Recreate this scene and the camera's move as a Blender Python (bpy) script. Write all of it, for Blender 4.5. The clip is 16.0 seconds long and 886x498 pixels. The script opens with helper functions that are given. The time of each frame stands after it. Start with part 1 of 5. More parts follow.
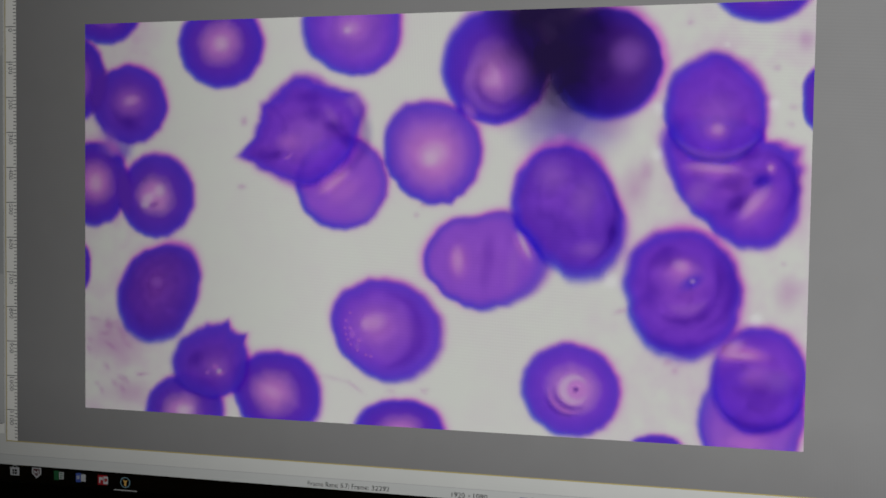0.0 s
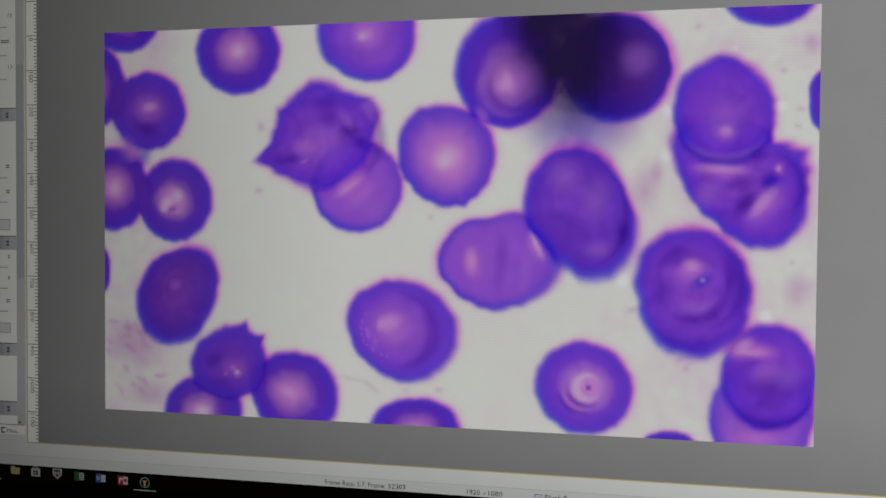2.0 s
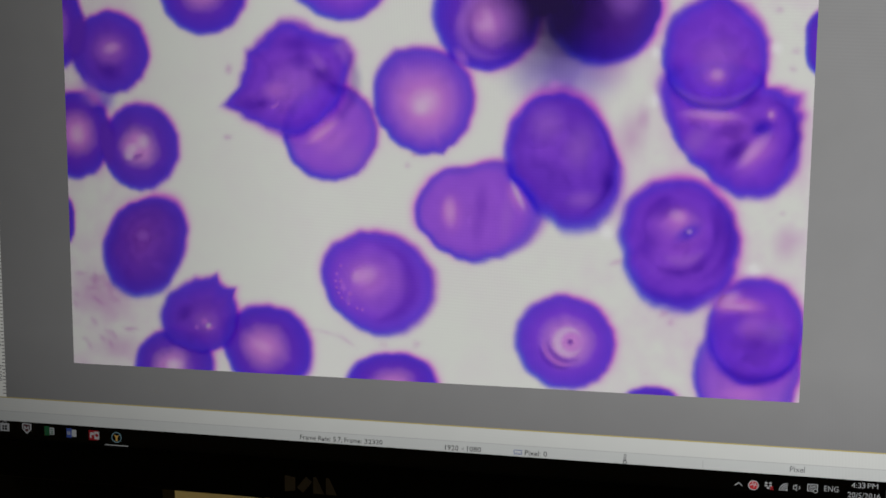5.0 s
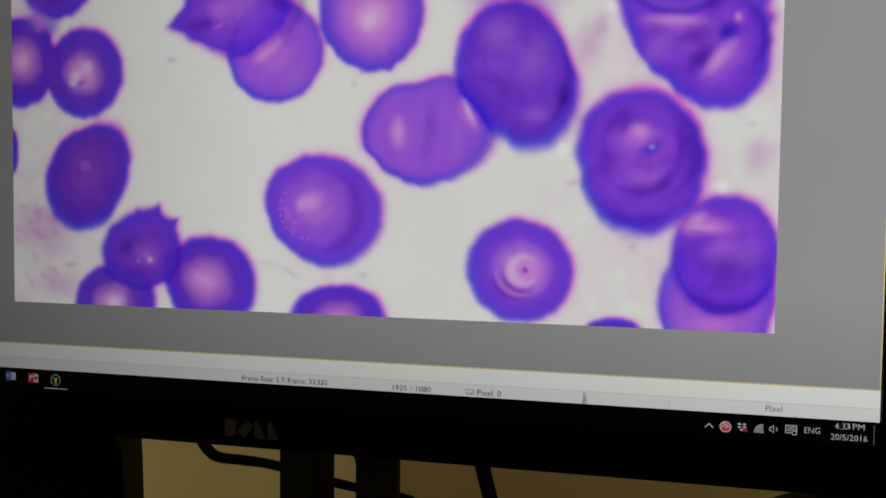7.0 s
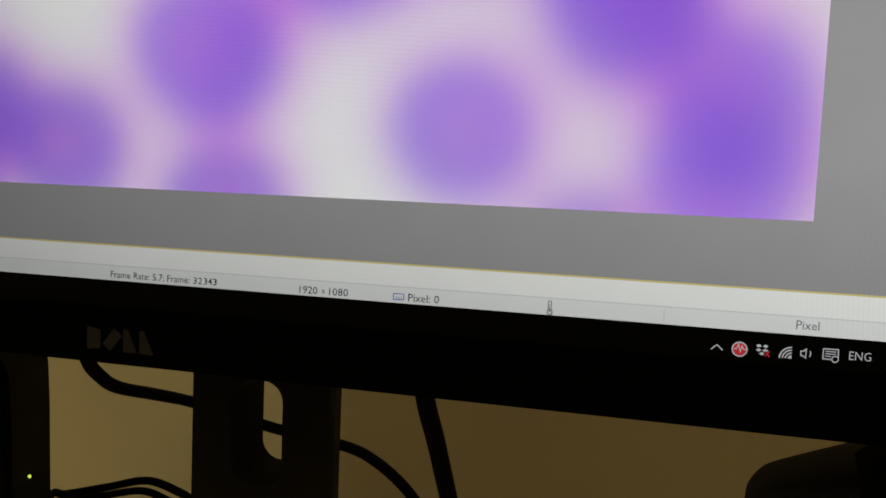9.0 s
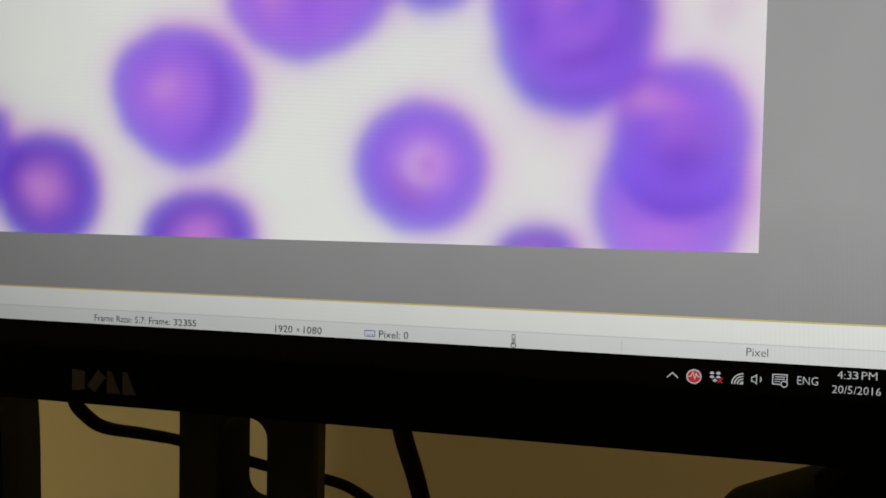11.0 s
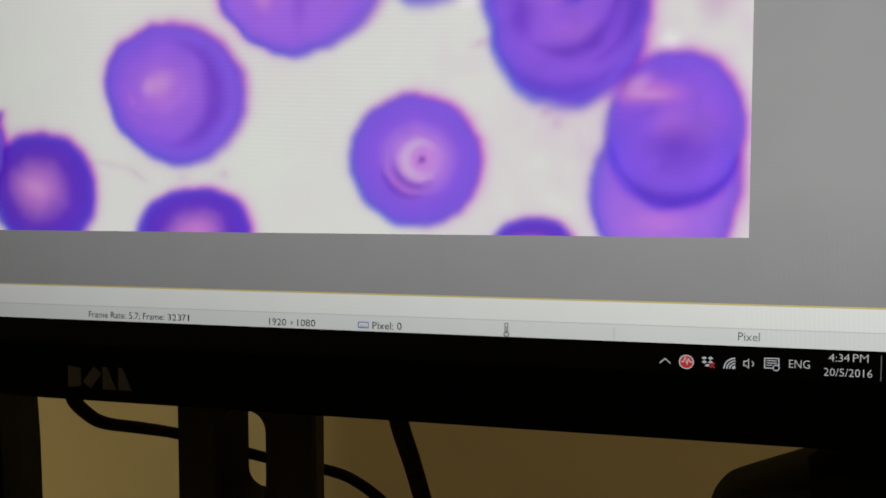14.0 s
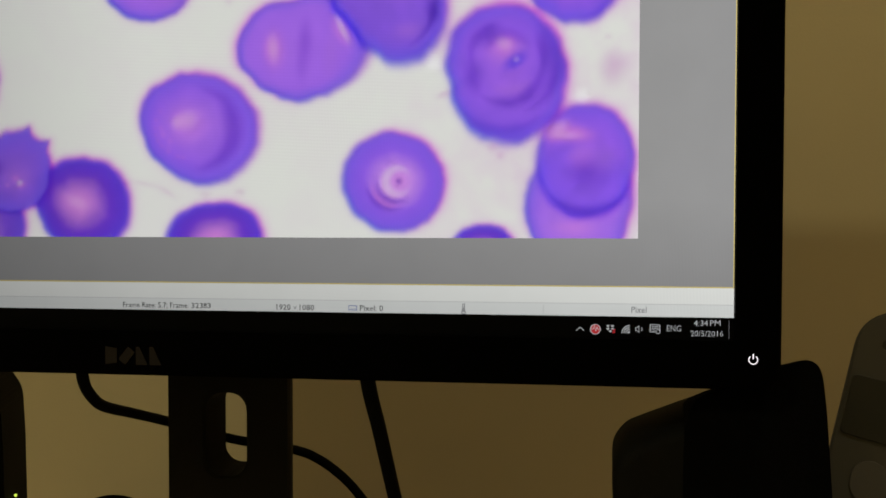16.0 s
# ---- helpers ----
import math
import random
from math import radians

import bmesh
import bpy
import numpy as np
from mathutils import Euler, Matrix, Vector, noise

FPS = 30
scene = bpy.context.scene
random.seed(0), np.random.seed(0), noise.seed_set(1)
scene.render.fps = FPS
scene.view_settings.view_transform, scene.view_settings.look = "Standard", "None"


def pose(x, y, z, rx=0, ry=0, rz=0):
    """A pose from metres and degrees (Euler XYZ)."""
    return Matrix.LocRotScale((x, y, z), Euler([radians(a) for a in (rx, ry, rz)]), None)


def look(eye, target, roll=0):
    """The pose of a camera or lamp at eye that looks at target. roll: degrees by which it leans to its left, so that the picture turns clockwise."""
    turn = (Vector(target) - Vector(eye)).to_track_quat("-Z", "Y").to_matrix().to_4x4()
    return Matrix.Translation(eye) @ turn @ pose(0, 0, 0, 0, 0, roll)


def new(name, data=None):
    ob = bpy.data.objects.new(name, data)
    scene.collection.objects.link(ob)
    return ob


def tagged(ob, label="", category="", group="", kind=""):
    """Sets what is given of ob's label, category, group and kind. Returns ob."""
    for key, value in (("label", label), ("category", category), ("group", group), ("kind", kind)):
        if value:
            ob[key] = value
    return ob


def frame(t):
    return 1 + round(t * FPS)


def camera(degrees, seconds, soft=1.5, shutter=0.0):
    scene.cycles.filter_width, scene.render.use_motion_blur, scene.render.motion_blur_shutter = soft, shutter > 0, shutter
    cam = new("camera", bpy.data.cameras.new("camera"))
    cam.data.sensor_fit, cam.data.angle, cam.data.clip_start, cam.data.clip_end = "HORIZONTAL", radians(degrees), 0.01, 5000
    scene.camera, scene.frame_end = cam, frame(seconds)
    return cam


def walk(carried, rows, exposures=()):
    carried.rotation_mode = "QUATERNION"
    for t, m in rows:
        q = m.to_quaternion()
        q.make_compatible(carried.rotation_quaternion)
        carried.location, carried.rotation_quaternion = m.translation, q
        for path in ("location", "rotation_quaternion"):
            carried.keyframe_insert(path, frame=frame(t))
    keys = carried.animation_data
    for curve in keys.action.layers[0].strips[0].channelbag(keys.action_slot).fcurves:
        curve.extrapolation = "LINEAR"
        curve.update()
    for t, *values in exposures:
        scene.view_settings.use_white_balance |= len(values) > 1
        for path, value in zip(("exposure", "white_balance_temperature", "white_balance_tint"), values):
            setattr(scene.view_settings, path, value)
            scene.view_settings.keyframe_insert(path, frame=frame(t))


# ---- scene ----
# ---------------------------------------------------------------- camera
cam = camera(56.0, 16.0, soft=1.6)
# seconds, eye x y z in metres, yaw, pitch, roll in degrees
PATH = [
    (0.0, 0.1343, -0.3970, 0.3156, 10.81, -1.99, 0.80),
    (0.5, 0.1312, -0.3966, 0.3139, 10.96, -1.95, 0.88),
    (1.0, 0.1315, -0.4010, 0.3154, 11.00, -1.88, 0.87),
    (1.5, 0.1332, -0.3986, 0.3150, 11.08, -1.85, 0.67),
    (2.0, 0.1302, -0.4058, 0.3126, 10.98, -1.45, 0.44),
    (2.5, 0.1264, -0.4136, 0.3098, 11.03, -1.57, 0.36),
    (3.0, 0.1297, -0.4181, 0.2996, 11.45, -0.66, -0.07),
    (3.2, 0.1323, -0.4156, 0.2939, 11.26, -0.65, -0.28),
    (5.3, 0.1348, -0.3876, 0.3162, 10.36, -5.56, 0.54),
    (5.5, 0.1427, -0.3916, 0.2954, 10.96, -3.18, -0.10),
    (6.0, 0.1820, -0.4250, 0.2922, 9.47, -1.70, -0.29),
    (6.5, 0.1789, -0.3998, 0.2874, 11.24, -1.69, 1.17),
    (7.0, 0.1702, -0.3581, 0.2617, 13.09, -2.67, 0.69),
    (7.5, 0.1711, -0.3349, 0.2469, 13.82, -2.47, 1.80),
    (8.0, 0.1782, -0.2916, 0.2314, 13.74, -3.07, 3.45),
    (8.5, 0.1750, -0.2612, 0.2175, 14.13, -3.96, 2.89),
    (9.0, 0.1797, -0.2625, 0.2200, 13.98, -4.57, 2.44),
    (9.5, 0.1858, -0.2665, 0.2260, 13.86, -4.05, 1.63),
    (10.0, 0.1882, -0.2716, 0.2275, 13.60, -3.57, 1.31),
    (12.3, 0.1963, -0.2725, 0.2165, 14.21, -1.24, 0.89),
    (12.5, 0.1930, -0.2723, 0.2260, 13.76, -3.23, 0.36),
    (13.0, 0.1948, -0.2732, 0.2262, 13.81, -2.82, 0.20),
    (13.5, 0.1940, -0.2713, 0.2247, 13.77, -3.18, -0.10),
    (14.0, 0.1951, -0.2720, 0.2240, 13.80, -3.19, 0.07),
    (14.5, 0.1896, -0.2900, 0.2200, 13.16, -3.48, -0.38),
    (15.0, 0.1847, -0.3258, 0.2225, 9.46, -2.59, 0.04),
    (15.5, 0.1850, -0.3569, 0.2231, 7.71, -1.43, 1.06),
    (16.0, 0.1857, -0.3666, 0.2184, 6.98, -1.56, 0.08),
]
EXPOSURE = [(0.0, -0.27), (3.0, -0.22), (5.5, -0.14), (6.5, -0.08), (7.0, -0.04), (8.5, -0.02), (9.0, 0.10), (9.6, 0.23), (10.2, 0.23), (12.5, 0.12), (16.0, 0.16)]
walk(cam, [(t, pose(x, y, z, 90 + pitch, 0, yaw) @ pose(0, 0, 0, 0, 0, roll)) for t, x, y, z, yaw, pitch, roll in PATH], EXPOSURE)

# ---------------------------------------------------------------- light
world = bpy.data.worlds.new("world")
scene.world = world
world.use_nodes = True
world.node_tree.nodes["Background"].inputs[0].default_value = (0.02, 0.018, 0.015, 1)
world.node_tree.nodes["Background"].inputs[1].default_value = 0.2
# neither lamp is in view; the second is fill added to lift the shaded wall
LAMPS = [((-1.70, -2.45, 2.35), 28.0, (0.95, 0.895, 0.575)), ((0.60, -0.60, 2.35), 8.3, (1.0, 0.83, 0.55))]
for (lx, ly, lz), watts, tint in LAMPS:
    lamp_data = bpy.data.lights.new("unseen_ceiling_lamp", "AREA")
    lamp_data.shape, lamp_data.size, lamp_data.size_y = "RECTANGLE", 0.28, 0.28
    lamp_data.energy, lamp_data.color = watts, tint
    new("unseen_ceiling_lamp", lamp_data).matrix_world = look((lx, ly, lz), (lx, ly, 0))

# ---------------------------------------------------------------- sizes
PITCH = 0.0002768          # one dot of the 24-inch display
FLOOR = -0.83              # the floor
DESK = -0.09               # the desk top
FOOT = 0.17                # height of the display's lowest row of dots
WHITE = 0.655               # how brightly the display shows white


def at(u, v, y=0.0):
    """A place on the display: dots from its middle and from its lowest row."""
    return Vector((u * PITCH, y, FOOT + v * PITCH))


# ---------------------------------------------------------------- materials
def nodes_of(name):
    m = bpy.data.materials.new(name)
    m.use_nodes = True
    t = m.node_tree
    t.nodes.clear()
    return m, t, t.nodes.new("ShaderNodeOutputMaterial")


def add(t, kind, **values):
    n = t.nodes.new("ShaderNode" + kind)
    for k, v in values.items():
        n.inputs[k.replace("_", " ")].default_value = v
    return n


def math_node(t, op, a, b=None, clamp=False):
    n = t.nodes.new("ShaderNodeMath")
    n.operation, n.use_clamp = op, clamp
    for i, v in enumerate((a, b)):
        if v is None:
            continue
        if isinstance(v, (int, float)):
            n.inputs[i].default_value = v
        else:
            t.links.new(v, n.inputs[i])
    return n.outputs[0]


def mixed(t, fac, a, b, mode="MIX"):
    n = t.nodes.new("ShaderNodeMix")
    n.data_type, n.blend_type = "RGBA", mode
    for i, v in ((0, fac), (6, a), (7, b)):
        if isinstance(v, (int, float)):
            n.inputs[i].default_value = v
        elif isinstance(v, tuple):
            n.inputs[i].default_value = (*v, 1)
        else:
            t.links.new(v, n.inputs[i])
    return n.outputs[2]


def noise_of(t, scale, detail=3.0, coords="Object"):
    c = t.nodes.new("ShaderNodeTexCoord")
    n = add(t, "TexNoise", Scale=scale, Detail=detail)
    t.links.new(c.outputs[coords], n.inputs["Vector"])
    return n.outputs["Fac"]


def ramp(t, fac, stops):
    n = t.nodes.new("ShaderNodeValToRGB")
    e = n.color_ramp.elements
    while len(e) < len(stops):
        e.new(0.5)
    for el, (p, c) in zip(e, stops):
        el.position, el.color = p, (*c, 1)
    t.links.new(fac, n.inputs[0])
    return n.outputs[0]


def surface(name, color, rough=0.5, metal=0.0, vary=0.15, scale=40.0, bump=0.1, spec=0.5, fine=900.0):
    """A painted, moulded or plastered surface with grain at two scales."""
    m, t, out = nodes_of(name)
    b = add(t, "BsdfPrincipled", Metallic=metal)
    b.inputs["Specular IOR Level"].default_value = spec
    big, small = noise_of(t, scale, 4.0), noise_of(t, fine, 2.0)
    dark = tuple(c * (1 - vary) for c in color)
    light = tuple(min(1.0, c * (1 + vary)) for c in color)
    t.links.new(mixed(t, big, dark, light), b.inputs["Base Color"])
    t.links.new(math_node(t, "ADD", rough - 0.08, math_node(t, "MULTIPLY", big, 0.16)), b.inputs["Roughness"])
    bp = add(t, "Bump", Strength=bump, Distance=0.0005)
    t.links.new(math_node(t, "ADD", small, math_node(t, "MULTIPLY", big, 0.5)), bp.inputs["Height"])
    t.links.new(bp.outputs[0], b.inputs["Normal"])
    t.links.new(b.outputs[0], out.inputs[0])
    return m


def dot_rows(t):
    """The faint beat of the panel's rows and columns, in patches."""
    g = t.nodes.new("ShaderNodeNewGeometry")
    s = t.nodes.new("ShaderNodeSeparateXYZ")
    t.links.new(g.outputs["Position"], s.inputs[0])
    beats = []
    for axis, other, dots, patch, depth in ((2, 0, 5.4, 9.0, 0.017), (0, 2, 5.0, 7.0, 0.014)):
        bent = math_node(t, "ADD", s.outputs[axis], math_node(t, "MULTIPLY", s.outputs[other], 0.05))
        wave = math_node(t, "SINE", math_node(t, "MULTIPLY", bent, 2 * math.pi / (dots * PITCH)))
        where = math_node(t, "MULTIPLY", math_node(t, "SUBTRACT", noise_of(t, patch, 1.0), 0.48), 6.0, True)
        beats.append(math_node(t, "MULTIPLY", math_node(t, "MULTIPLY", wave, depth), where))
    return math_node(t, "ADD", math_node(t, "ADD", beats[0], beats[1]), 1.0)


def backlight(t, strength, left=0.29, middle=0.78, right=1.23, foot=0.69):
    """Panel glow, oblique-view dimming painted in towards its left and lower edges."""
    g = t.nodes.new("ShaderNodeNewGeometry")
    s = t.nodes.new("ShaderNodeSeparateXYZ")
    t.links.new(g.outputs["Position"], s.inputs[0])
    spans = []
    for axis, row in ((0, (-0.20, 0.0, left, middle)), (0, (0.0, 0.25, 1.0, right / middle)), (2, (FOOT, FOOT + 0.06, foot, 1.0))):
        r = t.nodes.new("ShaderNodeMapRange")
        for i, v in enumerate(row):
            r.inputs[i + 1].default_value = v
        t.links.new(s.outputs[axis], r.inputs[0])
        spans.append(r.outputs[0])
    lit = math_node(t, "MULTIPLY", math_node(t, "MULTIPLY", spans[0], spans[1]), spans[2])
    return math_node(t, "MULTIPLY", math_node(t, "MULTIPLY", lit, strength), dot_rows(t))


def glowing(name, color, strength=1.0, grain=0.04):
    """A lit area of the display."""
    m, t, out = nodes_of(name)
    b = add(t, "BsdfPrincipled", Roughness=0.45)
    b.inputs["Base Color"].default_value = (0.002, 0.002, 0.002, 1)
    b.inputs["Specular IOR Level"].default_value = 0.03
    n = noise_of(t, 60.0, 3.0)
    c = mixed(t, n, tuple(x * (1 - grain) for x in color), tuple(x * (1 + grain) for x in color))
    t.links.new(c, b.inputs["Emission Color"])
    t.links.new(backlight(t, strength), b.inputs["Emission Strength"])
    t.links.new(b.outputs[0], out.inputs[0])
    m.cycles.emission_sampling = "NONE"
    return m


WORKSPACE = glowing("display_grey", (0.218, 0.217, 0.217))
BAR_LIGHT = glowing("display_bar_light", (0.60, 0.61, 0.585))
BAR_STATUS = glowing("display_bar_status", (0.54, 0.555, 0.54))
BAR_YELLOW = glowing("display_yellow_line", (0.46, 0.38, 0.15))
BAR_PALE = glowing("display_pale_line", (0.45, 0.455, 0.45))
TASKBAR = glowing("display_black", (0.0002, 0.0002, 0.0002))
INK = glowing("display_ink", (0.014, 0.014, 0.015))
INK_DARK = glowing("display_dark_ink", (0.035, 0.035, 0.037))
INK_SOFT = glowing("display_soft_ink", (0.09, 0.09, 0.10))
INK_GREY = glowing("display_grey_ink", (0.12, 0.12, 0.13))
LETTER = glowing("display_white", (0.38, 0.39, 0.40))
HEADER = glowing("display_header", (0.24, 0.245, 0.26))
HEADER_STEPS = [glowing("display_header_step", (0.27 + 0.055 * k, 0.275 + 0.055 * k, 0.29 + 0.056 * k)) for k in range(4)]
SCROLL = glowing("display_scroll", (0.36, 0.37, 0.37))
BUTTON = glowing("display_button", (0.60, 0.60, 0.58))
PANEL = glowing("display_panel", (0.80, 0.80, 0.755))
RED = glowing("display_red", (0.42, 0.025, 0.03))
DULL_RED = glowing("display_dull_red", (0.26, 0.012, 0.018))
GREEN = glowing("display_green", (0.015, 0.09, 0.035))
BLUE = glowing("display_blue", (0.02, 0.045, 0.24))
NAVY = glowing("display_navy", (0.04, 0.075, 0.28))
FOLDER = glowing("display_folder", (0.36, 0.34, 0.12))
ORANGE = glowing("display_orange", (0.50, 0.30, 0.08))
MAROON = glowing("display_maroon", (0.07, 0.02, 0.025))
TEAL = glowing("display_teal", (0.14, 0.24, 0.28))

BLACK_PLASTIC = surface("black_plastic", (0.0007, 0.0007, 0.00065), rough=0.5, vary=0.25, bump=0.1, spec=0.012)
BLACK_STAND = surface("black_stand_plastic", (0.0135, 0.0128, 0.0112), rough=0.6, vary=0.25, bump=0.2, spec=0.08)
CABLE_BLACK = surface("black_cable_rubber", (0.0045, 0.0042, 0.004), rough=0.7, vary=0.2, bump=0.2, spec=0.1)
SPEAKER_CASE = surface("dark_speaker_plastic", (0.0052, 0.0050, 0.0042), rough=0.7, vary=0.2, bump=0.3, spec=0.1)
SPEAKER_CLOTH = surface("black_speaker_cloth", (0.002, 0.002, 0.002), rough=0.95, vary=0.4, bump=0.8, fine=2500, spec=0.05)
WALL_PAINT = surface("beige_wall_paint", (0.54, 0.46, 0.28), rough=0.85, vary=0.05, scale=6, bump=0.25, fine=350)
CEILING_PAINT = surface("white_ceiling_paint", (0.75, 0.74, 0.70), rough=0.9, vary=0.03, scale=3, bump=0.2, fine=200)
FLOOR_STUFF = surface("grey_floor_vinyl", (0.22, 0.21, 0.19), rough=0.6, vary=0.15, scale=5, bump=0.2)
DESK_TOP = surface("beige_desk_laminate", (0.38, 0.31, 0.20), rough=0.5, vary=0.12, scale=15, bump=0.1)
PHONE_SILVER = surface("silver_phone_plastic", (0.075, 0.075, 0.066), rough=0.42, vary=0.08, bump=0.1)
PHONE_DARK = surface("dark_phone_glass", (0.020, 0.022, 0.021), rough=0.3, vary=0.1, bump=0.02)
PHONE_KEY = surface("grey_phone_key", (0.10, 0.10, 0.095), rough=0.5, vary=0.1, bump=0.05)
LOGO_GREY = surface("grey_badge", (0.024, 0.0205, 0.0195), rough=0.6, vary=0.1, spec=0.03)


def lamp_glow(name, color, strength):
    m, t, out = nodes_of(name)
    e = add(t, "Emission", Strength=strength)
    e.inputs[0].default_value = (*color, 1)
    t.links.new(e.outputs[0], out.inputs[0])
    m.cycles.emission_sampling = "NONE"
    return m


LED_GREEN = lamp_glow("green_led", (0.65, 0.85, 0.10), 0.9)
POWER_WHITE = lamp_glow("white_power_light", (0.92, 0.86, 0.90), 0.95)
LAMP_DIFFUSER = lamp_glow("lamp_diffuser", (1.0, 0.80, 0.48), 3.0)


# ---------------------------------------------------------------- mesh helpers
ORIGIN = {}


def thing(name, place, label, category, group="", kind=""):
    e = new(name)
    e.empty_display_size = 0.02
    e.location = place
    ORIGIN[e] = Vector(place)
    return tagged(e, label, category, group, kind)


def part(name, bm, material, parent, label="", smooth=False):
    """One mesh under a thing or a part; bm is in world places."""
    o = ORIGIN[parent]
    bmesh.ops.translate(bm, vec=-o, verts=bm.verts)
    me = bpy.data.meshes.new(name)
    if smooth:
        for f in bm.faces:
            f.smooth = True
    bm.to_mesh(me)
    bm.free()
    me.materials.append(material)
    ob = new(name, me)
    ob.parent = parent
    ORIGIN[ob] = o
    if label:
        ob["label"] = label
    return ob


def setting(name, bm, material, label, category):
    me = bpy.data.meshes.new(name)
    bm.to_mesh(me)
    bm.free()
    me.materials.append(material)
    return tagged(new(name, me), label, category, kind="structure")


def block(lo, hi, bevel=0.0, segments=2, bm=None):
    b = bmesh.new()
    bmesh.ops.create_cube(b, size=1.0)
    lo, hi = Vector(lo), Vector(hi)
    for v in b.verts:
        v.co = Vector((lo[i] + (v.co[i] + 0.5) * (hi[i] - lo[i]) for i in range(3)))
    if bevel:
        bmesh.ops.bevel(b, geom=b.edges[:], offset=bevel, segments=segments, affect="EDGES", clamp_overlap=True)
    if bm is None:
        return b
    me = bpy.data.meshes.new("joined")
    b.to_mesh(me)
    b.free()
    bm.from_mesh(me)
    bpy.data.meshes.remove(me)
    return bm


def flat(rects, y=0.0, bm=None):
    """Rectangles (u0, v0, u1, v1) on the display."""
    b = bm or bmesh.new()
    for u0, v0, u1, v1 in rects:
        b.faces.new([b.verts.new(at(u, v, y)) for u, v in ((u0, v0), (u1, v0), (u1, v1), (u0, v1))])
    return b


def disc(u, v, ru, rv, y, n=24, inner=0.0, bm=None, a0=0.0, a1=360.0):
    b = bm or bmesh.new()
    full = abs(a1 - a0) >= 360
    ang = [radians(a0 + (a1 - a0) * i / n) for i in range(n if full else n + 1)]
    out = [b.verts.new(at(u + ru * math.cos(a), v + rv * math.sin(a), y)) for a in ang]
    if inner:
        ins = [b.verts.new(at(u + inner * ru * math.cos(a), v + inner * rv * math.sin(a), y)) for a in ang]
        for i in range(len(ang) if full else len(ang) - 1):
            j = (i + 1) % len(ang)
            b.faces.new((out[i], out[j], ins[j], ins[i]))
    else:
        b.faces.new(out)
    return b


def poly(points, y, bm=None):
    b = bm or bmesh.new()
    b.faces.new([b.verts.new(at(u, v, y)) for u, v in points])
    return b


def prism(points, y0, y1, bevel=0.0, segments=3, shift=(0.0, 0.0), squeeze=1.0):
    """An outline of (x, z) drawn out from y0 to y1; its back may be shifted and squeezed."""
    b = bmesh.new()
    mx = sum(x for x, z in points) / len(points)
    front = [b.verts.new((x, y0, z)) for x, z in points]
    back = [b.verts.new((mx + (x - mx) * squeeze + shift[0], y1, z if z < DESK + 0.02 else z + shift[1])) for x, z in points]
    b.faces.new(front)
    b.faces.new(back[::-1])
    n = len(points)
    for i in range(n):
        b.faces.new((front[i], back[i], back[(i + 1) % n], front[(i + 1) % n]))
    bmesh.ops.recalc_face_normals(b, faces=b.faces[:])
    if bevel:
        bmesh.ops.bevel(b, geom=b.edges[:], offset=bevel, segments=segments, affect="EDGES", clamp_overlap=True)
    return b


def rounded(x0, z0, x1, z1, r, n=5):
    pts = []
    for cx, cz, a in ((x1 - r, z0 + r, -90), (x1 - r, z1 - r, 0), (x0 + r, z1 - r, 90), (x0 + r, z0 + r, 180)):
        for i in range(n + 1):
            t = radians(a + 90 * i / n)
            pts.append((cx + r * math.cos(t), cz + r * math.sin(t)))
    return pts


def tube(points, radius, sides=10, steps=8):
    """A round cable along a smooth line through the points."""
    p = [Vector(q) for q in points]
    p = [p[0] * 2 - p[1]] + p + [p[-1] * 2 - p[-2]]
    line = []
    for i in range(1, len(p) - 2):
        for k in range(steps):
            t = k / steps
            a, b, c, d = p[i - 1:i + 3]
            line.append(0.5 * (2 * b + (c - a) * t + (2 * a - 5 * b + 4 * c - d) * t * t + (3 * b - a - 3 * c + d) * t ** 3))
    line.append(p[-2])
    bm = bmesh.new()
    rings = []
    for i, q in enumerate(line):
        d = (line[min(i + 1, len(line) - 1)] - line[max(i - 1, 0)]).normalized()
        s = d.cross(Vector((0, 1, 0.01))).normalized()
        w = d.cross(s)
        rings.append([bm.verts.new(q + radius * (math.cos(a) * s + math.sin(a) * w)) for a in (2 * math.pi * k / sides for k in range(sides))])
    for r0, r1 in zip(rings, rings[1:]):
        for k in range(sides):
            bm.faces.new((r0[k], r0[(k + 1) % sides], r1[(k + 1) % sides], r1[k]))
    bm.faces.new(rings[0][::-1])
    bm.faces.new(rings[-1])
    bmesh.ops.recalc_face_normals(bm, faces=bm.faces[:])
    return bm


def words(text, u0, v0, width, height, y, turn=0, font_height=0.0, bold=0.0):
    """Flat letters that fill width and height from their lower left corner; turn: degrees about that corner."""
    c = bpy.data.curves.new("letters", "FONT")
    c.body, c.resolution_u, c.offset = text, 2, bold
    ob = new("letters", c)
    dg = bpy.context.evaluated_depsgraph_get()
    me = bpy.data.meshes.new_from_object(ob.evaluated_get(dg))
    bpy.data.objects.remove(ob)
    bm = bmesh.new()
    bm.from_mesh(me)
    bpy.data.meshes.remove(me)
    xs, ys = [v.co.x for v in bm.verts], [v.co.y for v in bm.verts]
    sx = width / (max(xs) - min(xs))
    sy = height / (font_height or (max(ys) - max(0.0, min(ys))))
    x0, y0 = min(xs), 0.0
    ct, st = math.cos(radians(turn)), math.sin(radians(turn))
    for v in bm.verts:
        a, b = (v.co.x - x0) * sx, (v.co.y - y0) * sy
        v.co = at(u0 + a * ct - b * st, v0 + a * st + b * ct, y)
    return bm


